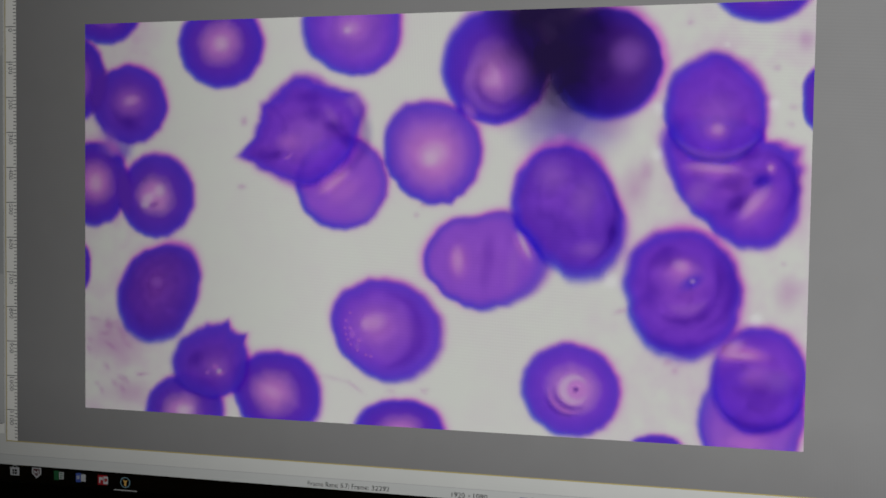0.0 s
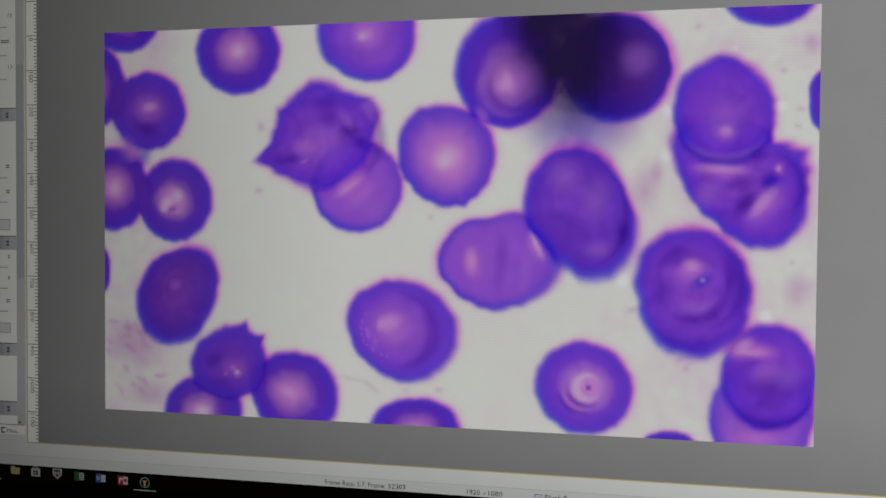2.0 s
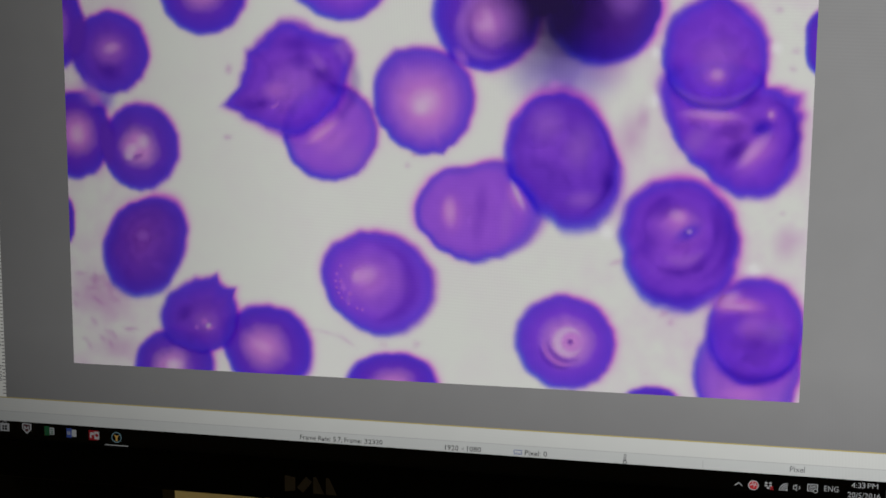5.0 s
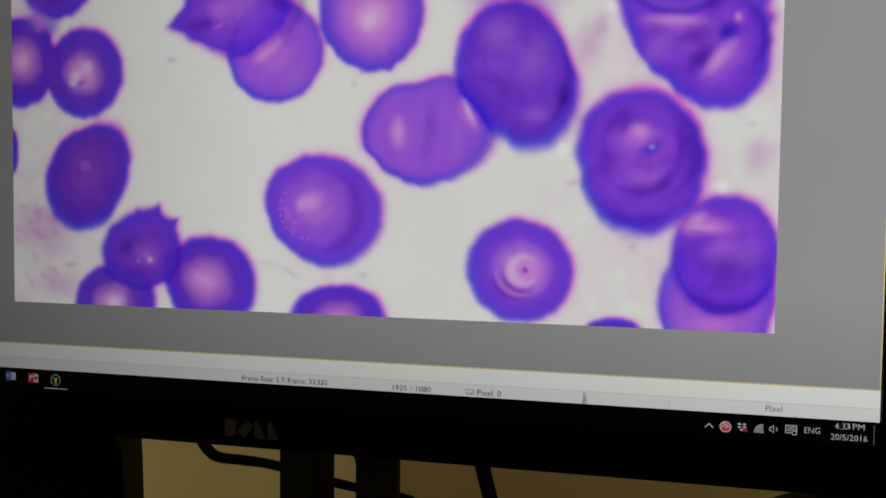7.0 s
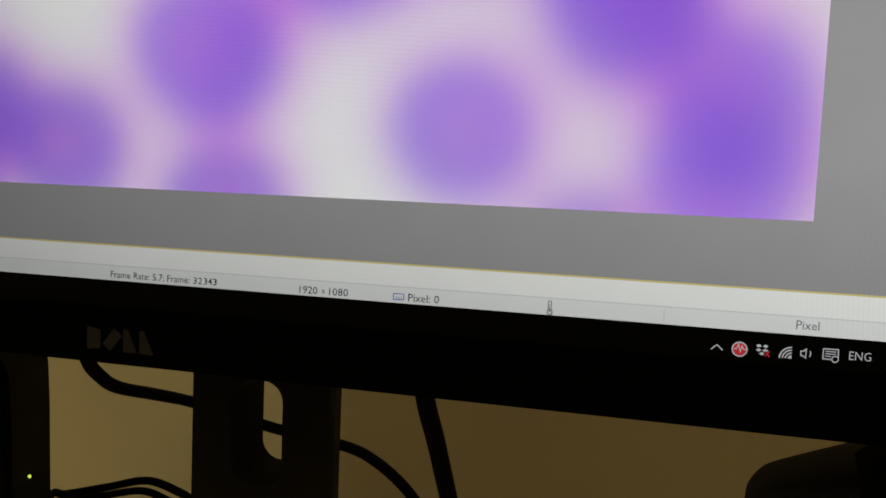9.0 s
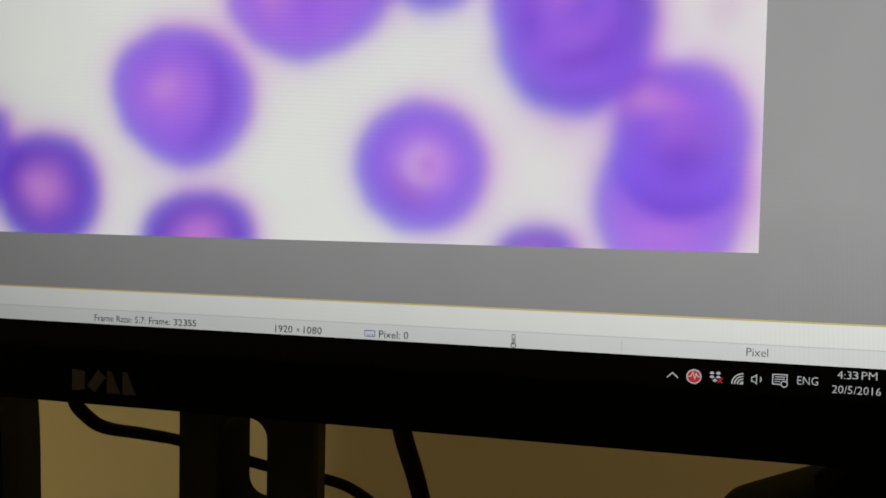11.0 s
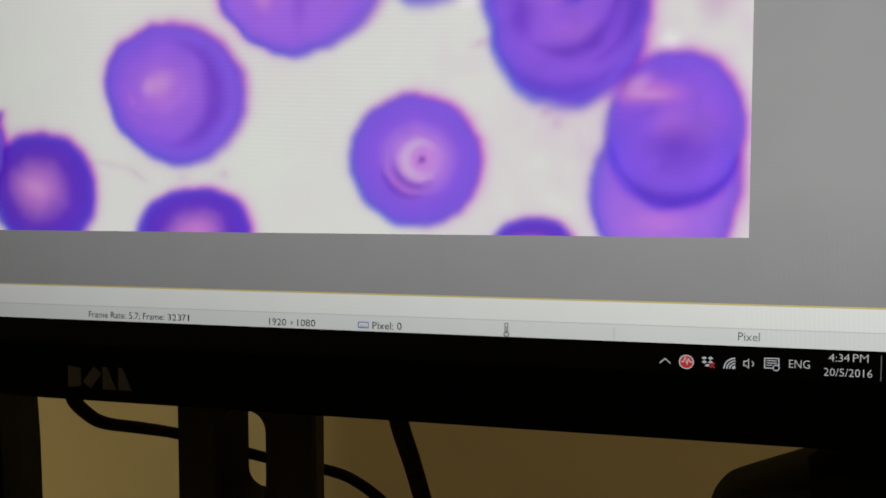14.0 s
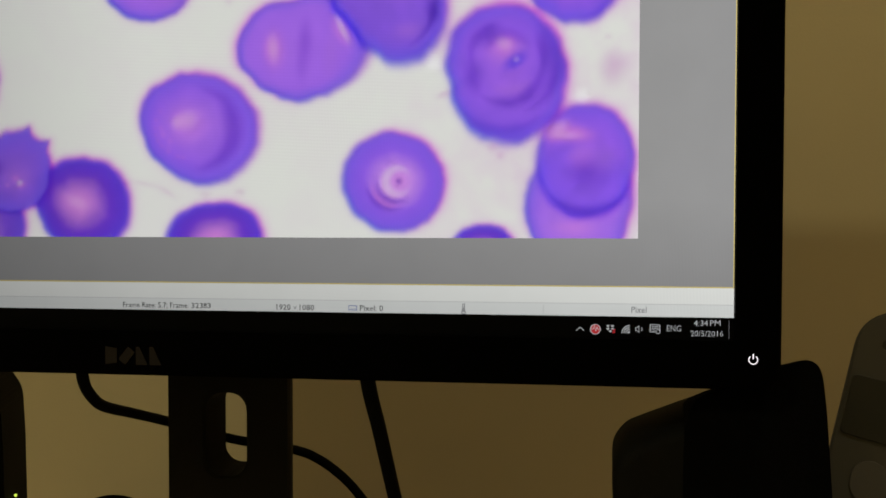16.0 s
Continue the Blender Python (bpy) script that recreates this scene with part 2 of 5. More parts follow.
# ---------------------------------------------------------------- the room
WALL_Y = 0.40
setting("wall_north", block((-2.2, WALL_Y, FLOOR), (1.8, WALL_Y + 0.12, 2.45)), WALL_PAINT, "plain beige painted wall behind the desk", "wall")
setting("wall_south", block((-2.2, -2.92, FLOOR), (1.8, -2.80, 2.45)), WALL_PAINT, "plain beige painted wall", "wall")
setting("wall_west", block((-2.32, -2.92, FLOOR), (-2.2, WALL_Y + 0.12, 2.45)), WALL_PAINT, "plain beige painted wall", "wall")
setting("wall_east", block((1.8, -2.92, FLOOR), (1.92, WALL_Y + 0.12, 2.45)), WALL_PAINT, "plain beige painted wall", "wall")
setting("floor", block((-2.32, -2.92, FLOOR - 0.06), (1.92, WALL_Y + 0.12, FLOOR)), FLOOR_STUFF, "plain grey vinyl floor", "floor")
setting("ceiling", block((-2.32, -2.92, 2.45), (1.92, WALL_Y + 0.12, 2.53)), CEILING_PAINT, "plain white painted ceiling", "ceiling")


# housing of a lamp out of view, one of them only added fill
def ceiling_light(x, y):
    e = thing("ceiling_light", (x, y, 2.45), "unseen square white ceiling light with a warm diffuser", "lamp", "ceiling lights")
    part("frame", block((x - 0.18, y - 0.18, 2.39), (x + 0.18, y + 0.18, 2.45), 0.006), CEILING_PAINT, e)
    part("diffuser", block((x - 0.15, y - 0.15, 2.375), (x + 0.15, y + 0.15, 2.389), 0.004), LAMP_DIFFUSER, e)


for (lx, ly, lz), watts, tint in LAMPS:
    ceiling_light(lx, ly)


def desk():
    e = thing("desk", (0, 0, FLOOR), "beige laminate desk against the wall", "desk")
    part("desktop", block((-0.9, -0.42, DESK - 0.028), (0.9, WALL_Y - 0.005, DESK), 0.003), DESK_TOP, e)
    for x in (-0.84, 0.80):
        for y in (-0.38, WALL_Y - 0.06):
            part("leg", block((x, y, FLOOR), (x + 0.04, y + 0.04, DESK - 0.028), 0.003), BLACK_STAND, e)


desk()


# ---------------------------------------------------------------- the monitor
monitor = thing("monitor", (0, 0.12, DESK), "black widescreen computer monitor showing stained blood cells", "monitor")
EDGE, RIM_LOW, TOP = 1029, -75, 1080


def monitor_body():
    x0, x1 = -EDGE * PITCH, EDGE * PITCH
    z0, z1 = FOOT + RIM_LOW * PITCH, FOOT + (TOP + 71) * PITCH
    ix0, ix1, iz0, iz1 = -960 * PITCH, 960 * PITCH, FOOT, FOOT + TOP * PITCH
    # front rim, one ring with rounded outer corners
    b = bmesh.new()
    outer, inner = rounded(x0, z0, x1, z1, 0.009, 4), rounded(ix0, iz0, ix1, iz1, 0.0002, 4)
    loops = []
    for pts, y in ((outer, 0.006), (outer, -0.0018), ([(x + (0.0012 if x < 0 else -0.0012), z + (0.0012 if z < 0.3 else -0.0012)) for x, z in outer], -0.003), (inner, -0.003), (inner, 0.0)):
        loops.append([b.verts.new((x, y, z)) for x, z in pts])
    for l0, l1 in zip(loops, loops[1:]):
        n = len(l0)
        for i in range(n):
            b.faces.new((l0[i], l0[(i + 1) % n], l1[(i + 1) % n], l1[i]))
    bmesh.ops.recalc_face_normals(b, faces=b.faces[:])
    part("rim", b, BLACK_PLASTIC, monitor)
    # hollow back shell
    b = bmesh.new()
    back = rounded(x0 + 0.05, z0 + 0.05, x1 - 0.05, z1 - 0.04, 0.02, 4)
    mid = rounded(x0 + 0.002, z0 + 0.002, x1 - 0.002, z1 - 0.002, 0.004, 4)
    loops = []
    for pts, y in ((outer, 0.006), (mid, 0.03), (mid, 0.043), (back, 0.060)):
        loops.append([b.verts.new((x, y, z)) for x, z in pts])
    for l0, l1 in zip(loops, loops[1:]):
        n = len(l0)
        for i in range(n):
            b.faces.new((l0[i], l0[(i + 1) % n], l1[(i + 1) % n], l1[i]))
    b.faces.new(loops[-1])
    bmesh.ops.recalc_face_normals(b, faces=b.faces[:])
    part("back_shell", b, BLACK_PLASTIC, monitor)
    # badge: plain shapes
    bm = bmesh.new()
    for pts in (((-60, -57), (-60, -27), (-40, -30), (-40, -54)), ((-37, -48), (-20, -27), (-8, -36), (-25, -57)), ((-6, -57), (-6, -27), (0, -27), (14, -57)), ((18, -57), (18, -27), (24, -27), (38, -57))):
        raised = prism([(u * PITCH, FOOT + v * PITCH) for u, v in pts], -0.0034, -0.0029)
        me = bpy.data.meshes.new("joined")
        raised.to_mesh(me)
        raised.free()
        bm.from_mesh(me)
        bpy.data.meshes.remove(me)
    part("badge", bm, LOGO_GREY, monitor, "dull grey badge of four plain shapes")
    # power mark
    bm = disc(986.5, -28, 7.4, 7.4, -0.0034, 28, 0.76, a0=125, a1=415)
    flat([(985.5, -27, 987.5, -18.8)], -0.0034, bm)
    part("power_light", bm, POWER_WHITE, monitor, "glowing white power mark")


monitor_body()


def stand():
    x0, x1, hx0, hx1 = -0.0373, 0.0361, -0.0147, 0.0107
    z0, z1, hz0, hz1 = DESK + 0.012, 0.30, 0.0695, 0.1195
    yf, yb = 0.105, 0.138
    hole = rounded(hx0, hz0, hx1, hz1, 0.0105, 6)
    b = bmesh.new()
    cx, cz = (hx0 + hx1) / 2, (hz0 + hz1) / 2
    frame_pts = []
    for x, z in hole:
        dx, dz = x - cx, z - cz
        k = min((x1 - cx) / dx if dx > 1e-6 else 9e9, (x0 - cx) / dx if dx < -1e-6 else 9e9, (z1 - cz) / dz if dz > 1e-6 else 9e9, (z0 - cz) / dz if dz < -1e-6 else 9e9)
        frame_pts.append((cx + dx * k, cz + dz * k))
    corners = [(x0, z0), (x1, z0), (x1, z1), (x0, z1)]

    def angle(p):
        return math.atan2(p[1] - cz, p[0] - cx)
    for c in corners:
        i = min(range(len(frame_pts)), key=lambda j: abs(angle(frame_pts[j]) - angle(c)))
        frame_pts[i] = c
    n = len(hole)
    inset = 0.007
    taper = [(x - inset if x > x1 - 1e-4 else x + inset if x < x0 + 1e-4 else x, z) for x, z in frame_pts]
    rows = [([(x + (0.0015 if x > cx else -0.0015), z + (0.0015 if z > cz else -0.0015)) for x, z in hole], yf), (frame_pts, yf), (frame_pts, yf + 0.006), (taper, yb), (hole, yb), (hole, yf + 0.0015)]
    loops = [[b.verts.new((x, y, z)) for x, z in pts] for pts, y in rows]
    for l0, l1 in zip(loops, loops[1:] + loops[:1]):
        for i in range(n):
            b.faces.new((l0[i], l0[(i + 1) % n], l1[(i + 1) % n], l1[i]))
    bmesh.ops.recalc_face_normals(b, faces=b.faces[:])
    part("post", b, BLACK_STAND, monitor, "black upright post with a cable slot")
    part("neck", block((-0.05, 0.058, 0.26), (0.045, 0.106, 0.36), 0.006), BLACK_STAND, monitor)
    part("foot", block((-0.13, 0.0, DESK), (0.125, 0.20, DESK + 0.014), 0.006, 3), BLACK_STAND, monitor)


stand()


# ---------------------------------------------------------------- what the display shows
IMG = (-484.4, 156.2, 814.6, 886.9)      # the microscope picture on the display
V_TASK, V_STATUS, V_LINE = 34.3, 54.5, 79.4


def display_areas():
    u0, v0, u1, v1 = IMG
    part("workspace_area", flat([(-632, V_LINE + 2.6, u0, TOP), (u1, V_LINE + 2.6, 958.4, TOP), (u0, V_LINE + 2.6, u1, v0), (u0, v1, u1, TOP)]), WORKSPACE, monitor, "plain grey window area round the picture")
    for rect in ((-655, V_LINE + 0.6, 958.4, V_LINE + 2.6), (958.4, V_LINE, 960, TOP), (-657, V_LINE, -655, TOP)):
        part("yellow_line", flat([rect]), BAR_YELLOW, monitor, "thin yellow window border")
    part("tool_strip", flat([(-960, V_STATUS, 960, V_LINE), (-655, V_LINE, 958.4, V_LINE + 0.6), (-661, V_LINE, -657, TOP), (-960, V_LINE, -661, 95)]), BAR_LIGHT, monitor, "pale window strip")
    return


display_areas()
FRONT = -0.00012


def status_bar():
    # one pale strip with a window for each counting figure
    cuts = [(100.2, 106.8), (107.0, 113.4), (113.6, 120.2)]
    rects, u = [], -960
    for a, b in cuts:
        rects += [(u, V_TASK, a, V_STATUS), (a, V_TASK, b, 37.4), (a, 47.4, b, V_STATUS)]
        u = b
    rects.append((u, V_TASK, 960, V_STATUS))
    bar = part("status_bar", flat(rects), BAR_STATUS, monitor, "pale grey status bar")
    part("divider", flat([(-960, V_STATUS - 1, 960, V_STATUS + 0.2), (668, V_TASK + 3, 669.2, V_STATUS - 4)], FRONT), BAR_PALE, bar)
    for text, a, b, v, h in (("Frame Rate: 5.7; Frame:", -34, 81.5, 38.2, 8.8), ("32", 86.6, 99.8, 38.2, 8.6), ("1920", 233, 256.8, 37.4, 9.0), ("1080", 272, 296.8, 37.4, 9.0), ("Pixel: 0", 373, 411, 37.4, 9.4)):
        part("lettering", words(text, a, v, b - a, h, FRONT, bold=0.003), INK_DARK, bar, "dark grey lettering")
    part("lettering", words("Pixel", 805.4, 40.6, 23.0, 9.4, FRONT), INK_GREY, bar, "grey lettering")
    part("times_sign", words("x", 262.0, 38.8, 5, 4.6, FRONT), INK_GREY, bar)
    part("ruler_mark", flat([(354, 38, 368, 39), (354, 45, 368, 46), (354, 39, 355, 45), (367, 39, 368, 45), (358, 39, 358.8, 42), (361, 39, 361.8, 42.4), (364, 39, 364.8, 42)], FRONT), NAVY, bar, "small blue ruler mark")
    bm = disc(542, 37.6, 3.6, 3.6, FRONT, 16, 0.6)
    flat([(539.8, 40.4, 540.8, 50), (543.2, 40.4, 544.2, 50), (539.8, 50, 544.2, 51), (541.5, 37.5, 542.5, 46.5)], FRONT, bm)
    part("thermometer_mark", bm, INK_GREY, bar, "small grey thermometer mark")
    return bar


status = status_bar()


def digit_strip(name, u, size=6.2, steps=10):
    """Figures one below another on a strip that slides behind its window in the bar."""
    s = part(name, flat([(u - 0.4, 42.4 - 11 * (steps - 1) - 5.4, u + size + 0.3, 47.8)], 0.00030), BAR_STATUS, monitor, "strip of counting figures")
    for k in range(steps):
        part("figure", words(str(k), u + (1.9 if k == 1 else 0), 38.2 - 11 * k, size * (0.32 if k == 1 else 0.92), 8.4, 0.00020, bold=0.004), INK, s)
    return s


hundreds, tens, units = (digit_strip(n, u) for n, u in (("hundreds_strip", 100.4), ("tens_strip", 107.1), ("units_strip", 113.8)))


def side_panel():
    p = part("side_panel", flat([(-960, 115, -679, TOP), (-960, 95, -661, 115)]), PANEL, monitor, "pale tool panel with sliders and section headers")
    part("scroll_bar", flat([(-679, 115, -661, TOP)], FRONT * 0.5), BAR_PALE, p)
    part("scroll_handle", flat([(-678, 409, -662, 832)], FRONT), SCROLL, p, "grey scroll handle")
    heads = ((720, 745), (465, 491), (253, 277), (133, 160))
    for a, b in heads:
        head = part("section_header", flat([(-960, a, -740, b)], FRONT), HEADER, p, "grey section header, paler to its end")
        for k, shade in enumerate(HEADER_STEPS):
            part("header_step", flat([(-740 + 15.25 * k, a, -724.75 + 15.25 * k, b)], FRONT), shade, head)
        part("header_edge", flat([(-960, b, -679, b + 1.8)], FRONT), INK_GREY, p)
        part("arrow_mark", flat([(-701, (a + b) / 2 - 5, -695, (a + b) / 2 - 1), (-701, (a + b) / 2 + 1, -695, (a + b) / 2 + 5)], FRONT * 2), INK_SOFT, p)
    for v in (906, 850, 803, 608, 560, 430, 388, 342):
        part("slider_track", flat([(-960, v - 1, -698, v + 1)], FRONT), SCROLL, p)
    part("slider_knob", flat([(-737, 900, -731, 912)], FRONT * 2), NAVY, p, "small blue slider knob")
    for text, v, w in (("16", 925, 9), ("13", 824, 9)):
        part("lettering", words(text, -695.5, v, w, 8.4, FRONT), INK_SOFT, p, "dark slider figures")
    for v, w in ((878, 19), (631, 9), (581, 9), (451, 5), (409, 5), (363, 9)):
        part("number_mark", flat([(-693 - w, v - 3, -693, v - 1), (-693 - w, v + 1, -693, v + 3)], FRONT), INK_SOFT, p, "small unreadable figures")
    for a, b, u in ((505, 525, -694), (300, 318, -694), (757, 778, -755)):
        button = part("button", flat([(-860, a, u, b)], FRONT), BUTTON, p, "pale grey button")
        part("button_edge", flat([(-860, a - 1, u, a), (-860, b, u, b + 1), (u, a - 1, u + 1, b + 1)], FRONT), INK_GREY, button)
    part("lettering", words("Defaults", -757, 511, 30, 8, FRONT * 2), INK_DARK, p, "dark lettering")
    part("lettering", words("Layer", -742, 99, 24, 8.5, FRONT), INK_SOFT, p, "faint lettering")
    part("lettering", words("Mea...", -702, 98, 30, 8.5, FRONT), INK_SOFT, p, "faint lettering")
    part("tab_mark", flat([(-716, 97, -706, 100), (-716, 100, -713, 109), (-713, 106, -706, 109)], FRONT), INK_GREY, p)
    part("tab_mark", flat([(-757, 99, -746, 109)], FRONT), NAVY, p)
    part("panel_edge", flat([(-960, 114, -664, 115.4)], FRONT), INK_GREY, p)
    part("scroll_arrow", poly([(-677, 122), (-673, 116.5), (-669, 122)], FRONT * 2), INK_GREY, p)


side_panel()


def ruler():
    r = part("ruler", flat([(-655, V_LINE + 2.6, -632, TOP)]), PANEL, monitor, "pale upright ruler with dot counts")
    step = (IMG[3] - IMG[1]) / 1080 * 100
    bm, small = bmesh.new(), bmesh.new()
    for k in range(-2, 12):
        v = IMG[3] - step * k
        if v < TOP - 20:
            flat([(-654, v - 0.8, -632, v + 0.8)], FRONT, bm)
        for j in range(1, 10):
            w = v - step * j / 10
            if V_LINE + 5 < w < TOP:
                flat([(-638, w - 0.9, -632, w + 0.9)], FRONT, small)
    part("long_tick", bm, INK_GREY, r)
    part("short_tick", small, INK_GREY, r)
    for k in range(0, 12):
        text = str(100 * k)
        part("lettering", words(text, -648.5, IMG[3] - step * k - 3.5, 6.6 * len(text), 9.0, FRONT, turn=-90), INK_GREY, r, "dark ruler figures")


ruler()


def taskbar():
    b = part("taskbar", flat([(-960, 0, 915.4, V_TASK), (915.4, 0, 922.0, 20.4), (915.4, 31.0, 922.0, V_TASK), (922.0, 0, 960, V_TASK)]), TASKBAR, monitor, "black task bar with small coloured marks")
    y1, y2 = FRONT, FRONT * 2

    def mark(name, bm, mat, label=""):
        part(name, bm, mat, b, label)
    mark("round_mark", disc(-784, 25, 8, 8, y1, 20), ORANGE)
    mark("wave_mark", disc(-731, 25.5, 9, 9, y1, 20, 0.6, a0=20, a1=320), BLUE, "blue ring mark")
    mark("wave_mark_bar", flat([(-738, 24, -724, 27)], y1), BLUE)
    mark("folder_mark", flat([(-694, 15.5, -674, 28.5), (-694, 28.5, -685, 31.5)], y1), FOLDER, "yellow folder mark")
    mark("bag_mark", flat([(-648, 13.5, -628, 29.5)], y1), LETTER, "white bag mark")
    mark("bag_mark_handle", disc(-638, 29.5, 5, 5, y1, 12, 0.7, a0=0, a1=180), LETTER)
    mark("bag_mark_panes", flat([(-643, 16.5, -639, 20.5), (-638, 16.5, -633, 20.5), (-643, 21.5, -639, 25.5), (-638, 21.5, -633, 25.5)], y2), TASKBAR)
    mark("shield_mark", poly([(-600, 31.8), (-580, 31.8), (-580, 19.8), (-590, 10.8), (-600, 19.8)], y1), LETTER, "pale shield mark")
    mark("shield_mark_centre", poly([(-597, 29.8), (-583, 29.8), (-583, 20.8), (-590, 14.8), (-597, 20.8)], y2), MAROON)
    mark("shield_mark_zigzag", poly([(-595, 18.8), (-595, 26.8), (-593, 26.8), (-590, 22.8), (-587, 26.8), (-585, 26.8), (-585, 18.8), (-587, 18.8), (-587, 23.8), (-590, 19.8), (-593, 23.8), (-593, 18.8)], y2 * 1.5), LETTER)
    mark("sheet_mark", flat([(-552, 11, -541, 29)], y1), GREEN, "green sheet mark")
    mark("sheet_mark_page", flat([(-541, 13, -531, 27)], y1), LETTER)
    mark("sheet_mark_lines", flat([(-539, 15, -533, 17), (-539, 19, -533, 21), (-539, 23, -533, 25)], y2), GREEN)
    mark("page_mark", flat([(-505, 10, -494, 28)], y1), NAVY, "blue page mark")
    mark("page_mark_page", flat([(-494, 12, -484, 26)], y1), LETTER)
    mark("page_mark_lines", flat([(-503, 16, -501, 23), (-499, 16, -497, 23), (-503, 16, -497, 17.5)], y2), LETTER)
    mark("chart_mark", flat([(-458, 8.3, -438, 27.3)], y1), DULL_RED, "red chart mark")
    mark("chart_mark_page", flat([(-446, 10.3, -436, 25.3)], y1 * 1.5), LETTER)
    mark("chart_mark_disc", disc(-441, 18.3, 3.4, 3.4, y2, 14), DULL_RED)
    mark("chart_mark_bar", flat([(-455, 12.3, -452, 23.3), (-452, 18.3, -447, 23.3)], y2), LETTER)
    mark("camera_mark", disc(-400, 16.8, 10.5, 10.5, y1, 24, 0.82), TEAL, "round yellow and grey mark")
    mark("camera_mark_middle", poly([(-406, 21.8), (-402, 16.8), (-402, 9.8), (-398, 9.8), (-398, 16.8), (-394, 21.8), (-400, 19.8)], y1), ORANGE)
    mark("underline", flat([(-424, 0.4, -376, 2.2)], y1), SCROLL, "pale blue underline")
    mark("underline", flat([(-752, 2.6, -716, 4.4)], y1), SCROLL)
    # right end of the bar
    def small(bm, u, v=14.6, k=0.76):
        c = at(u, v)
        for p in bm.verts:
            p.co.x, p.co.z = c.x + (p.co.x - c.x) * k, c.z + (p.co.z - c.z) * k
        return bm
    mark("caret_mark", small(poly([(718.5, 11.2), (726.5, 18.4), (734.5, 11.2), (734.5, 8.9), (726.5, 16), (718.5, 8.9)], y1), 726.5), LETTER)
    mark("red_disc_mark", small(disc(750, 13.4, 11, 11, y1, 28), 750), LETTER, "round red mark with a white rim")
    mark("red_disc_mark_fill", small(disc(750, 13.4, 9.2, 9.2, y2, 28), 750), RED)
    mark("red_disc_mark_pulse", small(poly([(742, 13), (746, 13), (748, 19), (751, 8), (753, 16), (755, 13), (758.5, 13), (758.5, 14.6), (755.6, 14.6), (752.6, 20.5), (750.6, 12), (748.6, 23), (745, 14.6), (742, 14.6)], y2 * 1.5), 750), LETTER)
    bm = bmesh.new()
    for du, dv in ((-5, 6), (4, 6), (-5, 0), (4, 0), (-0.5, -5)):
        poly([(773.3 + du - 4, 14.6 + dv), (773.3 + du, 14.6 + dv - 2.6), (773.3 + du + 4, 14.6 + dv), (773.3 + du, 14.6 + dv + 2.6)], y1, bm)
    mark("box_mark", small(bm, 773.5), LETTER, "white open box mark")
    mark("box_mark_cross", small(poly([(776, 6), (778, 6), (780, 8.6), (782, 6), (784, 6), (781, 10), (784, 14), (782, 14), (780, 11.4), (778, 14), (776, 14), (779, 10)], y2), 773.5), RED)
    bm = bmesh.new()
    for r in (5, 9, 13, 17):
        disc(805, 6.0, r, r, y1, 10, 1 - 2.0 / r, bm, 90, 180)
    flat([(801.5, 6, 805, 9.5)], y1, bm)
    mark("signal_mark", small(bm, 797), LETTER, "white wireless signal mark")
    bm = poly([(810, 11), (813.4, 11), (818, 7), (818, 23), (813.4, 19), (810, 19)], y1)
    disc(819, 15, 5.5, 5.5, y1, 8, 0.72, bm, -50, 50)
    mark("loudspeaker_mark", small(bm, 816.5), LETTER)
    mark("loudspeaker_mark_hollow", small(poly([(811.4, 12.4), (814, 12.4), (816.6, 10), (816.6, 20), (814, 17.6), (811.4, 17.6)], y2), 816.5), TASKBAR)
    bm = flat([(831, 9, 832.6, 25), (831, 23.4, 852, 25), (850.4, 13, 852, 25), (831, 9, 843, 10.6), (834.5, 20, 848.5, 21.4), (834.5, 16.6, 848.5, 18), (834.5, 13.2, 842, 14.6)], y1)
    disc(847.6, 10.4, 5, 5, y1, 16, 0.7, bm)
    mark("note_mark", small(bm, 841.5), LETTER, "white note mark")
    mark("lettering", words("ENG", 859.6, 12.2, 21.4, 9.2, y1, bold=-0.005), LETTER)
    # the clock: its last minute figure slides in a window of its own
    mark("lettering", words("4:3", 900.2, 21.4, 14.4, 8.6, y1, bold=-0.005), LETTER, "white clock figures")
    mark("lettering", words("PM", 924.6, 21.8, 15.6, 8.6, y1, bold=-0.005), LETTER)
    mark("lettering", words("20/5/2016", 895.4, 5.2, 49, 8.8, y1, bold=-0.005), LETTER, "white date figures")
    mark("end_line", flat([(952.5, 2, 953.4, 30)], y1), INK_GREY)
    return b


task = taskbar()
minutes = part("minute_strip", flat([(914.9, 4, 922.4, 32)], 0.00030), TASKBAR, monitor, "strip of clock figures")
for k, fig in enumerate("34"):
    part("figure", words(fig, 915.6, 21.5 - 11 * k, 6.0, 8.6, 0.00020, bold=-0.005), LETTER, minutes)


# ---------------------------------------------------------------- the microscope picture
def screen_sheet():
    """The diffuser in front of the picture: the nearer the picture lies behind it, the sharper it shows."""
    m, t, out = nodes_of("picture_diffuser")
    d = add(t, "BsdfTranslucent")
    t.links.new(mixed(t, 1.0, (0.95, 0.95, 0.95), math_node(t, "MULTIPLY", dot_rows(t), 1.0), "MULTIPLY"), d.inputs[0])
    t.links.new(d.outputs[0], out.inputs[0])
    part("diffuser_sheet", flat([IMG]), m, monitor, "matte sheet in front of the microscope picture")


screen_sheet()


